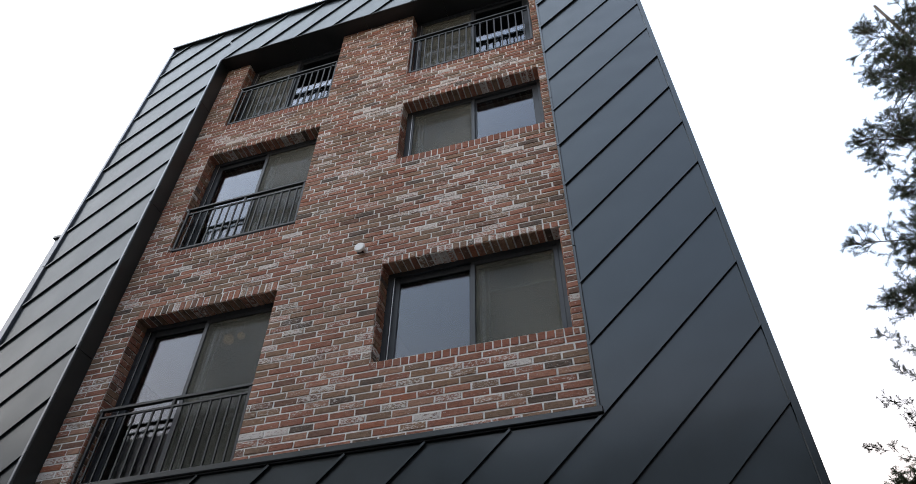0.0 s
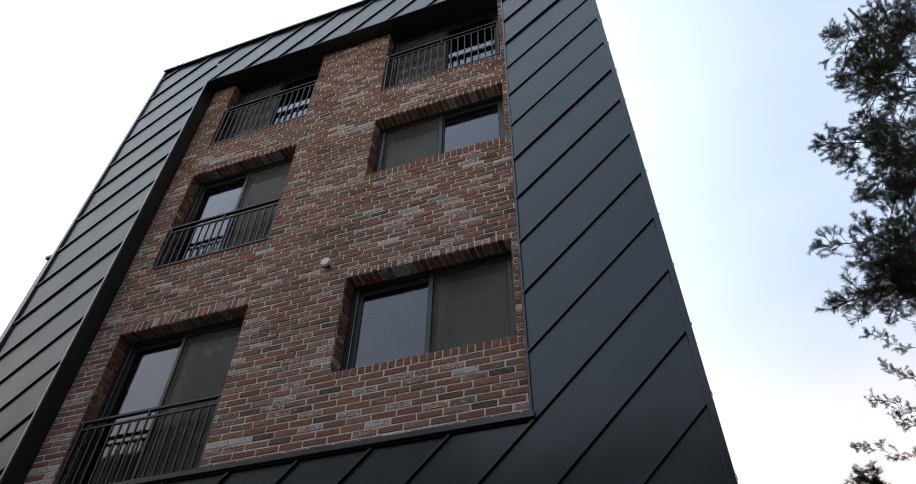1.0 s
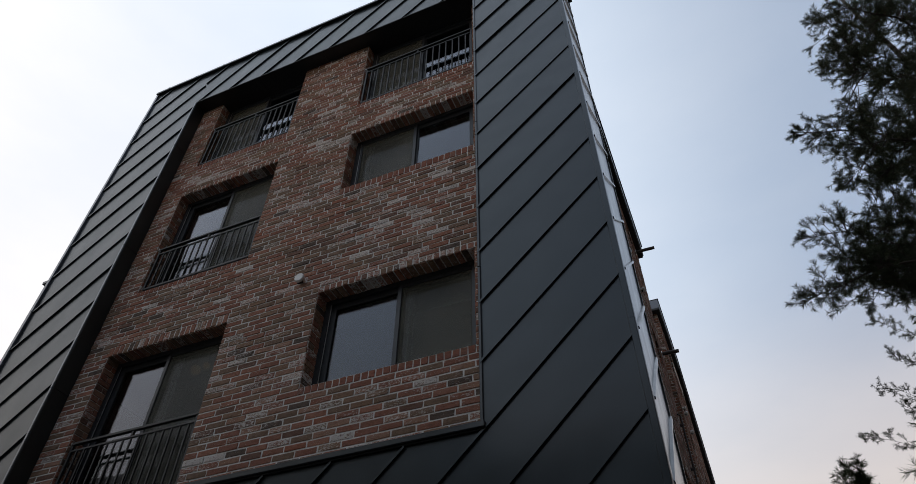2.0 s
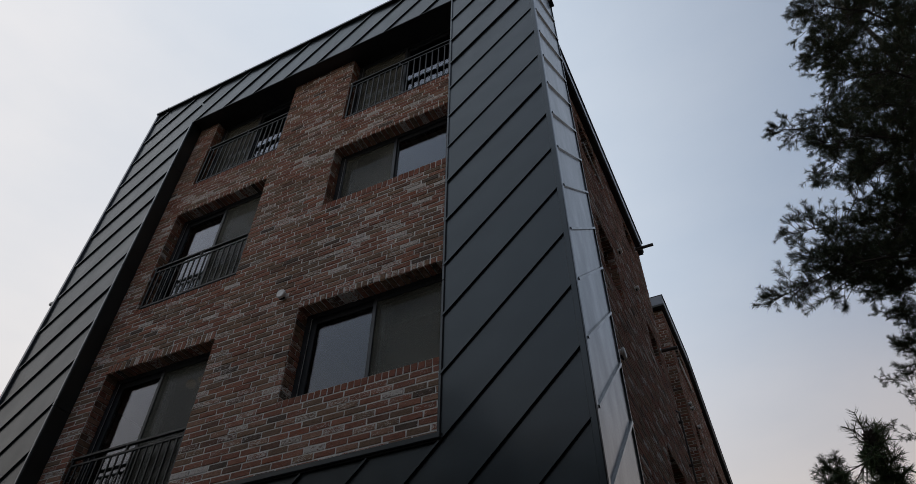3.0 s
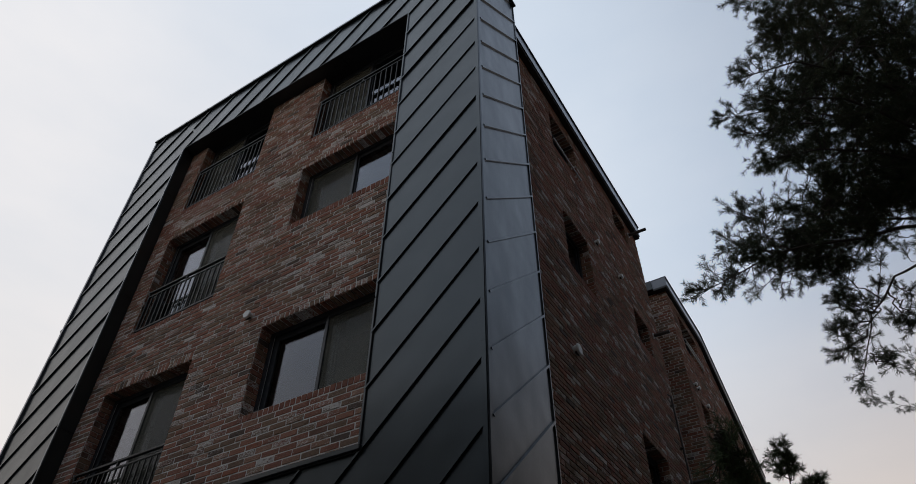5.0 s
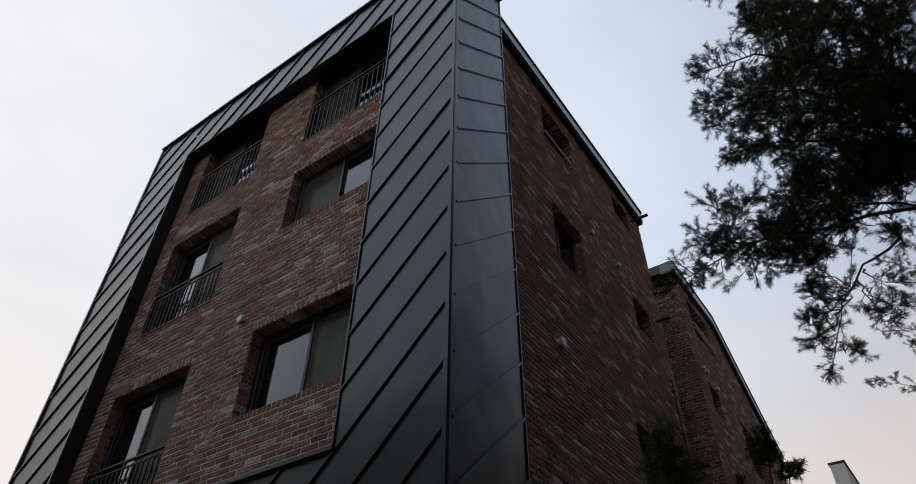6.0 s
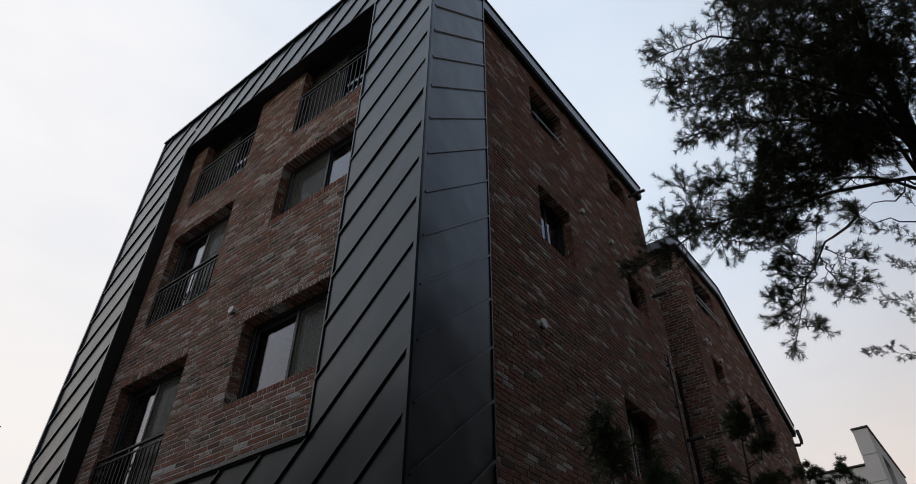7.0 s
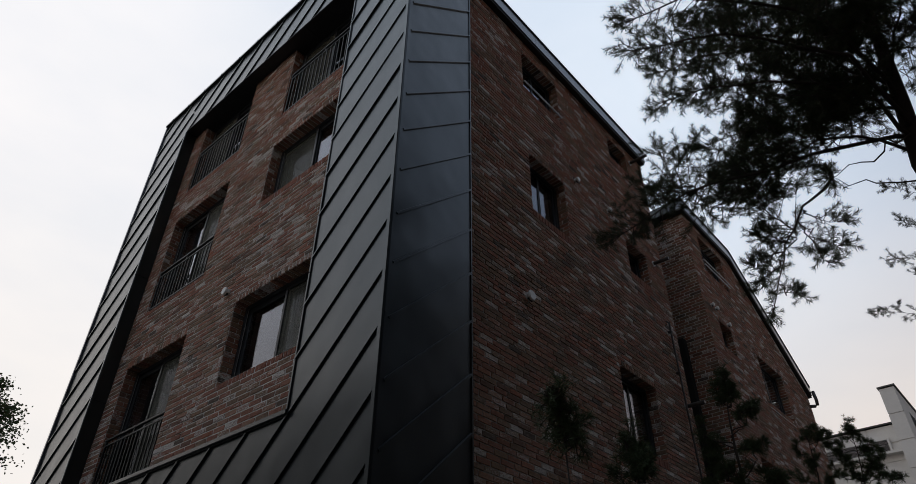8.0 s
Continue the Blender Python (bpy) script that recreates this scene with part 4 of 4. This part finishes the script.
def pine(label, trunk, radius, limbs, seed, spread=0.62, per_metre=420, needle=0.074, width=0.0034, gap=0.045, group="pine trees", fine_twig=(0.06, 0.17), foliage=None):
    """A pine: trunk and limbs are lines of points in the world; twigs and needles grow along the limbs. limbs: (points, start of the foliage, density)."""
    rng = np.random.default_rng(seed)
    base = np.array(trunk[0], dtype=float)
    ob = thing("pine_tree", label, "tree", tuple(base), group=group)
    tp = bent([np.array(p) - base for p in trunk], 9)
    bm = bmesh.new()
    tube(bm, [tuple(p) for p in tp], [radius * (1 - 0.82 * i / 8) for i in range(9)], 9)
    part("trunk", bm, M_BARK, ob, "", True)
    tw0, tw1, rad0 = [], [], []
    for pts, start, dense, *extra in limbs:
        stout, reach = (extra + [1.0, 1.0][len(extra):])
        line = bent([np.array(p) - base for p in pts], 10)
        line[1:-1] += rng.normal(scale=0.025, size=(8, 3))
        length = np.sum(np.linalg.norm(np.diff(line, axis=0), axis=1))
        r = min(radius * 0.5, 0.006 + 0.0065 * length) * stout
        bm = bmesh.new()
        tube(bm, [tuple(p) for p in line], [r * (1 - 0.85 * i / 9) for i in range(10)], 6)
        part("limb", bm, M_BARK, ob, "", True)
        k = max(3, int(length * (1 - start) / gap * dense))
        for s in list(start + (1 - start) * (np.arange(k) + rng.random(k)) / k) + [0.97, 0.99, 1.0]:
            i = min(int(s * 9), 8)
            p = line[i] + (line[i + 1] - line[i]) * (s * 9 - i)
            d = unit(line[i + 1] - line[i])
            side = rng.normal(size=3) * np.array((1, 1, 0.45))
            side = unit(side - d * np.dot(side, d))
            ln = spread * reach * rng.uniform(0.3, 1.0) * (1.1 - 0.75 * s)
            way = unit(d * rng.uniform(0.35, 0.9) + side + np.array((0, 0, rng.uniform(0.05, 0.4))))
            if s >= 0.97:
                way, ln = unit(d + side * 0.5 * (s < 1.0)), 0.16 * min(1.0, reach + 0.2)
            q = p + way * ln
            tw0.append(p), tw1.append(q), rad0.append(0.0055)
            # finer twigs that carry the needles
            for j in range(2 + int(ln / 0.10)):
                u = rng.uniform(0.25, 1.0)
                b = p + (q - p) * u
                w = unit(way * 0.8 + rng.normal(size=3) * 0.62 + np.array((0, 0, 0.35)))
                tw0.append(b), tw1.append(b + w * rng.uniform(*fine_twig)), rad0.append(0.003)
    tw0, tw1, rad0 = np.array(tw0), np.array(tw1), np.array(rad0)
    v, f = sticks(tw0, tw1, rad0, rad0 * 0.5)
    twig = part_data("twigwork", raw_mesh("twigwork", v, f, M_BARK), ob)
    fine = rad0 < 0.005
    a, b = tw0.copy(), tw1.copy()
    a[~fine] = tw0[~fine] + (tw1 - tw0)[~fine] * 0.55
    v, f = brush(rng, a, b, per_metre, needle, width)
    crown = part_data("crown", raw_mesh("crown", v, f, foliage or M_NEEDLE), ob)
    tagged(twig, kind="stuff")
    tagged(crown, kind="stuff")
    return ob


def wild_limbs(rng, trunk, z0, z1, count, reach, ways, droop=-0.1):
    """Limbs that leave the trunk between two heights, in the given range of directions (degrees from +x)."""
    t = np.array(trunk, dtype=float)
    out = []
    for k in range(count):
        f = (k + rng.random()) / count
        z = z0 + (z1 - z0) * f
        i = max(0, min(len(t) - 2, int(np.searchsorted(t[:, 2], z)) - 1))
        s = t[i] + (t[i + 1] - t[i]) * (z - t[i][2]) / (t[i + 1][2] - t[i][2])
        a = radians(rng.uniform(*ways))
        ln = reach * (1 - 0.45 * f) * rng.uniform(0.65, 1.05)
        d = np.array((math.cos(a), math.sin(a), 0.0))
        up = rng.uniform(droop, droop + 0.35)
        out.append(([s, s + d * ln * 0.4 + np.array((0, 0, ln * 0.10)), s + d * ln * 0.75 + np.array((0, 0, ln * up * 0.7)), s + d * ln + np.array((0, 0, ln * up))], 0.18, 1.0))
    return out


# the large pine beside the path
TA = [(4.75, 3.20, 0.0), (4.45, 3.02, 3.0), (4.20, 2.92, 5.8), (4.30, 2.90, 6.95), (4.42, 2.90, 8.2), (4.40, 3.00, 10.0), (4.30, 3.10, 13.0)]
limbs_a = [
    ([(4.26, 2.91, 6.50), (3.97, 2.80, 6.60), (3.20, 2.10, 6.22), (2.52, 1.85, 6.22), (2.17, 1.84, 6.17), (1.60, 1.70, 5.93)], 0.42, 1.5),
    ([(4.27, 2.91, 6.55), (4.03, 2.50, 6.23), (3.77, 2.20, 5.97), (3.55, 1.99, 5.78)], 0.99, 0.1, 0.8),
    ([(4.21, 2.92, 5.90), (4.09, 2.50, 5.77), (3.74, 2.15, 5.71), (3.55, 1.99, 5.78)], 0.99, 0.1, 0.8),
    ([(3.55, 1.99, 5.78), (3.34, 2.20, 5.82), (3.19, 2.35, 5.82), (2.97, 2.50, 5.71), (2.81, 2.58, 5.55), (2.72, 2.63, 5.27), (2.60, 2.66, 5.12)], 0.55, 0.9, 0.9, 0.24),
    ([(2.97, 2.50, 5.71), (2.84, 2.58, 5.78), (2.69, 2.62, 5.90)], 0.25, 1.5, 1.0, 0.22),
    ([(2.86, 2.56, 5.60), (2.70, 2.60, 5.62), (2.56, 2.62, 5.62)], 0.20, 1.6, 1.0, 0.22),
    ([(2.81, 2.58, 5.55), (2.66, 2.61, 5.45), (2.52, 2.62, 5.38)], 0.20, 1.6, 1.0, 0.22),
    ([(2.74, 2.62, 5.32), (2.80, 2.63, 5.22), (2.87, 2.64, 5.15)], 0.35, 1.3, 1.0, 0.21),
    ([(3.19, 2.35, 5.82), (3.24, 2.55, 5.84), (3.39, 2.65, 5.76)], 0.45, 1.4, 1.0, 0.21),
    ([(3.10, 2.42, 5.79), (3.13, 2.60, 5.62), (3.21, 2.65, 5.38)], 0.35, 1.4, 1.0, 0.21),
    ([(3.15, 2.50, 5.70), (3.22, 2.62, 5.60), (3.33, 2.66, 5.52)], 0.40, 1.3, 1.0, 0.21),
    ([(3.55, 1.99, 5.78), (3.46, 2.05, 6.03), (3.31, 2.05, 6.16)], 0.85, 0.4),
    ([(4.32, 2.90, 7.18), (3.80, 2.62, 8.10), (3.10, 2.29, 8.57), (2.43, 2.15, 8.71)], 0.35, 1.2),
    ([(4.29, 2.90, 6.89), (3.75, 3.20, 7.50), (3.02, 3.40, 7.99), (2.22, 3.37, 8.05)], 0.35, 1.1),
    ([(4.27, 2.91, 6.59), (4.05, 1.89, 6.90), (3.34, 0.81, 6.77), (2.74, 0.22, 6.50)], 0.40, 1.1, 1.0, 0.75),
    ([(4.30, 2.90, 6.99), (4.05, 1.78, 7.35), (3.35, 0.80, 7.27), (2.70, 0.34, 7.07)], 0.40, 1.0, 1.0, 0.75),
    ([(4.30, 2.90, 6.99), (3.90, 2.28, 7.40), (3.17, 1.60, 7.48), (2.54, 1.33, 7.40)], 0.35, 1.1, 1.0, 0.8),
    ([(4.26, 2.91, 6.49), (3.95, 2.15, 6.75), (3.25, 1.21, 6.58), (2.68, 0.84, 6.43)], 0.45, 1.0, 1.0, 0.8),
    ([(4.24, 2.91, 6.30), (3.80, 3.15, 7.00), (3.20, 3.11, 7.12), (2.45, 3.06, 6.98)], 0.40, 1.1),
    ([(4.42, 2.90, 8.17), (4.49, 2.26, 9.15), (3.68, 1.37, 9.35), (3.06, 0.90, 9.21)], 0.35, 1.1),
]
rng_a = np.random.default_rng(11)
limbs_a += wild_limbs(rng_a, TA, 7.2, 12.4, 12, 1.6, (-200, 60), -0.05)
scaffold = np.concatenate([bent(limb[0], 12)[3:10] for limb in limbs_a if len(limb[0]) > 3 and limb[2] > 0.75])


def side_bough(tip, dense, sag=0.05):
    """A thin bough from the nearest stout limb to tip."""
    gap = np.linalg.norm(scaffold - tip, axis=1) + 2.0 * (np.linalg.norm(scaffold - tip, axis=1) < 0.4) + 0.5 * np.maximum(0.0, scaffold[:, 2] - tip[2])
    root = scaffold[int(np.argmin(gap + rng_a.uniform(0.0, 0.35, len(gap))))]
    turn = rng_a.normal(size=3) * 0.12 * np.linalg.norm(tip - root)
    limbs_a.append(([root, root + (tip - root) * 0.4 + turn, root + (tip - root) * 0.75 + turn * 0.7 - np.array((0, 0, sag)), tip], 0.22, dense, 0.55))


# boughs that fill the crown
for centre, radii, count in (((3.63, 2.29, 7.73), (1.08, 1.6, 1.05), 43), ((3.42, 2.35, 6.90), (0.70, 0.9, 0.30), 16), ((4.11, 2.76, 9.66), (1.2, 1.7, 1.8), 49), ((4.25, 2.75, 7.6), (0.6, 0.8, 0.8), 12)):
    for _ in range(count):
        d = rng_a.normal(size=3)
        tip = np.array(centre) + d / np.linalg.norm(d) * np.array(radii) * rng_a.uniform(0.55, 1.05)
        tip[2] = max(tip[2], 6.60 + 0.73 * (tip[1] - 2.3) + 0.12 * (tip[0] - 3.2))
        side_bough(tip, rng_a.uniform(0.7, 1.1))
# hanging boughs of its underside
for x, y, z in ((2.19, 1.88, 6.79), (2.43, 1.82, 6.54), (2.03, 1.83, 6.40), (1.93, 1.79, 6.10)):
    side_bough(np.array((x, y, z)), 0.8)
for _ in range(9):
    side_bough(np.array((2.71, 2.77, 6.70)) + rng_a.uniform(-1, 1, 3) * np.array((0.32, 0.35, 0.16)), 0.9, 0.1)
pine("tall dark green pine with needled boughs reaching toward the building", TA, 0.125, limbs_a, 5)

# the pine behind it
TB = [(5.20, 8.64, 0.00), (5.20, 8.49, 4.08), (5.25, 8.40, 8.03), (5.25, 8.31, 11.99)]
limbs_b = []
for x, y, z in ((2.89, 8.70, 7.71), (3.68, 8.73, 8.10), (3.44, 8.58, 8.49), (3.79, 8.47, 9.03), (3.85, 8.46, 9.82), (4.25, 8.24, 10.51)):
    limbs_b.append(([(5.15, 8.6, z - 0.9), (4.5, (8.6 + y) / 2, z - 0.5), ((x + 4.5) / 2, y, z - 0.32), (x, y, z)], 0.45, 0.85, 0.5))
rng_b = np.random.default_rng(23)
limbs_b += wild_limbs(rng_b, TB, 4.6, 11.5, 24, 1.25, (0, 360), 0.05)
pine("slender green pine standing behind the tall one", TB, 0.13, limbs_b, 6, 0.33)


def young_pine(x, y, top, seed, width, tall, count, fine, label):
    """A small pine on a thin stem: a soft crown, tall and width wide, of count short limbs; fine: where along a limb its needles begin."""
    rng = np.random.default_rng(seed)
    tr = [(x + 0.08, y, 0.0), (x, y + 0.03, top * 0.4), (x + 0.03, y, top * 0.75), (x, y, top)]
    lb = [([(x + 0.03, y, top - 0.2), (x + 0.01, y, top - 0.1), (x, y, top)], 0.1, 1.4)]
    lb += [(p, fine, 1.6) for p, s, d in wild_limbs(rng, tr, top - tall, top - 0.06, count, width, (0, 360), 0.25)]
    lb += [(p, 0.5, 0.7) for p, s, d in wild_limbs(rng, tr, 0.7, top - tall * 2.0, 9, 0.4, (0, 360), 0.2)]
    return pine(label, tr, 0.018, lb, seed, 0.07, 320, 0.080, 0.0030, 0.08, "young pines", (0.03, 0.08), M_SHOOT)


cone_pine = young_pine(1.605, 0.316, 3.73, 31, 0.12, 0.38, 8, 0.1, "slim young green pine bearing one brown cone")
# its cone: rows of overlapping scales round a spindle
bm = bmesh.new()
for k in range(48):
    up, turn = k / 47, k * 2.39996
    wide = 0.036 * math.sin(math.pi * (0.12 + 0.80 * up)) + 0.004
    m = Matrix.Translation((wide * math.cos(turn), wide * math.sin(turn), -0.045 + 0.09 * up)) @ Matrix.Rotation(turn, 4, "Z") @ Matrix.Rotation(-0.6 - 0.5 * up, 4, "Y")
    bmesh.ops.create_cone(bm, segments=5, radius1=0.013, radius2=0.004, depth=0.020, cap_ends=True, matrix=m)
bmesh.ops.create_uvsphere(bm, u_segments=8, v_segments=6, radius=0.03, matrix=Matrix.Diagonal((1, 1, 1.4, 1)))
cone = part("cone", bm, M_BARK, cone_pine, "brown pine cone")
cone.location = (-0.075, -0.10, 3.72)
young_pine(1.29, 1.927, 3.97, 32, 0.15, 0.45, 11, 0.1, "bushy young green pine before the low side window")


def tufted_pine(base, fork, tufts, seed, label):
    """A young pine whose thin upright stems end in tufts of needles; fork: the stem's points; tufts: (x, y, z, size)."""
    rng = np.random.default_rng(seed)
    stem = bent([base] + fork, 24)
    lb = []
    for x, y, z, size in tufts:
        tip = np.array((x, y, z))
        low = stem[(stem[:, 2] < z - 0.12) & (stem[:, 2] > z - 1.6)]
        reach = np.linalg.norm((low - tip) * np.array((1.3, 1.0, 0.75)), axis=1) + rng.uniform(0.0, 0.12, len(low))
        root = low[int(np.argmin(reach))]
        out = tip - root
        mid = root + out * np.array((0.62, 0.62, 0.45)) + rng.normal(size=3) * 0.02
        length = np.linalg.norm(out)
        lb.append(([root, mid, tip - out / length * size * 0.3 - np.array((0, 0, size * 0.4)), tip], max(0.35, 1.0 - 1.7 * size / length), 2.1, 0.8, size / 0.16))
    pine(label, [base] + fork, 0.02, lb, seed, 0.13, 470, 0.085, 0.0036, 0.045, "young pines", (0.03, 0.08), M_SHOOT)


tufted_pine((1.60, 3.80, 0.0), [(1.55, 3.78, 3.86), (1.56, 3.76, 4.40), (1.58, 3.75, 4.72), (1.62, 3.75, 4.96)], [
    (1.58, 3.78, 5.12, 0.12), (1.65, 3.72, 5.02, 0.12), (1.51, 3.80, 4.96, 0.12), (1.68, 3.71, 4.93, 0.11), (1.83, 3.75, 4.71, 0.10), (1.74, 3.69, 4.65, 0.08),
    (1.28, 3.83, 4.46, 0.14), (1.30, 3.76, 4.30, 0.16), (1.78, 3.73, 4.30, 0.09), (1.64, 3.83, 4.32, 0.08), (1.23, 3.72, 4.57, 0.10), (1.40, 3.69, 4.12, 0.16),
    (1.73, 3.80, 4.04, 0.14), (1.21, 3.78, 4.04, 0.16), (1.54, 3.67, 3.97, 0.16), (1.91, 3.76, 3.95, 0.13)], 33, "young pine with dark needle tufts before the brick return wall")
tufted_pine((0.80, 10.15, 0.0), [(0.75, 10.12, 5.0), (0.77, 10.1, 5.69), (0.78, 10.1, 6.04), (0.79, 10.1, 6.37)], [
    (0.77, 10.15, 6.53, 0.17), (0.88, 10.05, 6.55, 0.12), (1.07, 10.10, 6.50, 0.13), (1.02, 10.02, 6.37, 0.15), (1.16, 10.15, 6.42, 0.08), (0.55, 10.12, 6.26, 0.15),
    (0.77, 10.0, 5.94, 0.15), (0.68, 10.18, 6.05, 0.12), (0.45, 10.1, 5.75, 0.18), (0.95, 10.1, 5.65, 0.17), (0.62, 10.05, 5.55, 0.2), (0.35, 10.1, 5.45, 0.17)], 34, "young tufted pine at the far end of the brick wall")
tufted_pine((1.35, 10.35, 0.0), [(1.40, 10.3, 4.8), (1.45, 10.27, 5.6), (1.50, 10.27, 6.05), (1.49, 10.27, 6.40)], [
    (1.49, 10.30, 6.57, 0.13), (1.56, 10.22, 6.40, 0.08), (1.37, 10.30, 6.40, 0.08), (1.62, 10.25, 6.27, 0.12), (1.20, 10.20, 6.25, 0.15), (1.05, 10.32, 6.26, 0.11),
    (1.18, 10.25, 6.03, 0.19), (1.30, 10.30, 5.86, 0.19), (1.34, 10.18, 5.68, 0.17), (1.66, 10.33, 6.09, 0.12), (1.71, 10.22, 5.90, 0.14), (1.85, 10.27, 5.98, 0.11),
    (1.76, 10.30, 5.78, 0.14), (1.61, 10.20, 5.72, 0.13), (1.91, 10.25, 5.50, 0.11), (2.02, 10.30, 5.50, 0.11), (1.76, 10.18, 5.54, 0.13), (1.47, 10.25, 5.60, 0.14), (1.08, 10.2, 5.75, 0.18)], 35, "young pine with round dark needle tufts beyond the brick wall")


def leafy_tree(at, trunk_to, clumps, seed, label):
    rng = np.random.default_rng(seed)
    ob = thing("leafy_tree", label, "tree", at)
    bm = bmesh.new()
    tube(bm, [(0, 0, 0), (0.1, 0, trunk_to * 0.5), (0.0, 0.1, trunk_to)], [0.22, 0.15, 0.05], 8)
    part("trunk", bm, M_BARK, ob, "", True)
    vs, fs, off = [], [], 0
    for k in range(clumps):
        z = rng.uniform(0.78, 1.05) * trunk_to
        a, r = rng.uniform(0, math.tau), rng.uniform(0.6, 2.9) * math.sin(min(1.0, (1.12 - z / trunk_to) * 2.6))
        tip = np.array((math.cos(a) * r, math.sin(a) * r, z))
        root = np.array((0.05, 0.05, max(1.5, z - r * 0.45)))
        bm = bmesh.new()
        tube(bm, [tuple(root), tuple((root + tip) / 2 + np.array((0, 0, 0.12))), tuple(tip)], [0.035, 0.02, 0.006], 5)
        part("limb", bm, M_BARK, ob)
        n = 150
        c = root + (tip - root) * rng.uniform(0.45, 1.05, (n, 1)) + rng.normal(size=(n, 3)) * np.array((0.22, 0.22, 0.09))
        d = unit(rng.normal(size=(n, 3)) * np.array((1, 1, 0.5)))
        s = unit(np.cross(d, rng.normal(size=(n, 3)))) * 0.035
        ln = rng.uniform(0.07, 0.12, (n, 1))
        vs.append(np.stack((c, c + d * ln * 0.5 + s, c + d * ln, c + d * ln * 0.5 - s), axis=1).reshape(-1, 3))
        fs.append(off + np.arange(n)[:, None] * 4 + np.arange(4)[None])
        off += n * 4
    part_data("crown", raw_mesh("crown", np.concatenate(vs), np.concatenate(fs), M_LEAF), ob)
    return ob


leafy_tree((-20.4, 1.75, 0.0), 10.46, 34, 41, "broad-leaved tree standing beyond the building")

# ---- bricks, last ----
brick_wall(wall_south, (0, YB + PROUD, 0), (1, 0, 0), (0, 0, 1), (0, -1, 0), (BX0 + 0.003, BX1 - 0.006, BZ0 - 0.08, BZ1), FRONT, DEP, (-4.3, BX1, 4.2, 5.6), "red-brown bricks with pale joints")
brick_wall(wall_east, (SX - PROUD, 0, 0), (0, 1, 0), (0, 0, 1), (1, 0, 0), (1.245, YE, 0.0, TOP - 0.02), SIDE, DEP, (1.25, 4.0, 3.4, 5.6), "brown bricks with grey joints")
pile = BrickPile()
E_, N_, U_, S_ = Vector((0, 1, 0)), Vector((1, 0, 0)), Vector((0, 0, 1)), Vector((0, -1, 0))
brick_wall(wall_rear, (SX2 - PROUD, 0, 0), (0, 1, 0), (0, 0, 1), (1, 0, 0), (Y2, YBEND, 0.0, TOP2), [h for h in SIDE2 if h[1] < YBEND], DEP, (0, 0, 0, 0), "brown bricks of the rear block")
for a, b, c, d in bond((YBEND, Y3, 0.0, TOP2), [(h[0], h[1], h[2] - TALL, h[3] + TALL) for h in SIDE2 if h[1] > YBEND]):
    if d < slope_z(b):
        pile.lay(Vector((SX2 - PROUD, a, c)), E_, U_, N_, b - a, d - c)
a, b, c, d = SIDE2[2][:4]
for i in range(int((b - a) / ROWLOCK)):
    pile.lay(Vector((SX2 - PROUD, a + i * ROWLOCK, d)), E_, U_, N_, ROWLOCK - 0.012, TALL - 0.012)
    pile.lay(Vector((SX2 - PROUD, a + i * ROWLOCK, c - TALL)), E_, U_, N_, ROWLOCK - 0.012, TALL - 0.008)
for i in range(int((b - a) / ROWLOCK)):
    pile.lay(Vector((SX2 - PROUD - DEP, a + i * ROWLOCK, d)), E_, N_, -U_, ROWLOCK - 0.012, DEP)
for i in range(int((d - c) / COURSE)):
    pile.lay(Vector((SX2 - PROUD - DEP, b, c + i * COURSE)), N_, U_, S_, DEP - 0.002, COURSE - 0.012)
pile.finish(wall_rear, "brown bricks under the sloping roof edge")
pile = BrickPile()
for a, b, c, d in bond((-2.6, SX2, 0.0, TOP2), []):
    pile.lay(Vector((a, Y2 + PROUD, c)), N_, U_, S_, b - a, d - c)
pile.finish(wall_return, "brown bricks with pale joints")
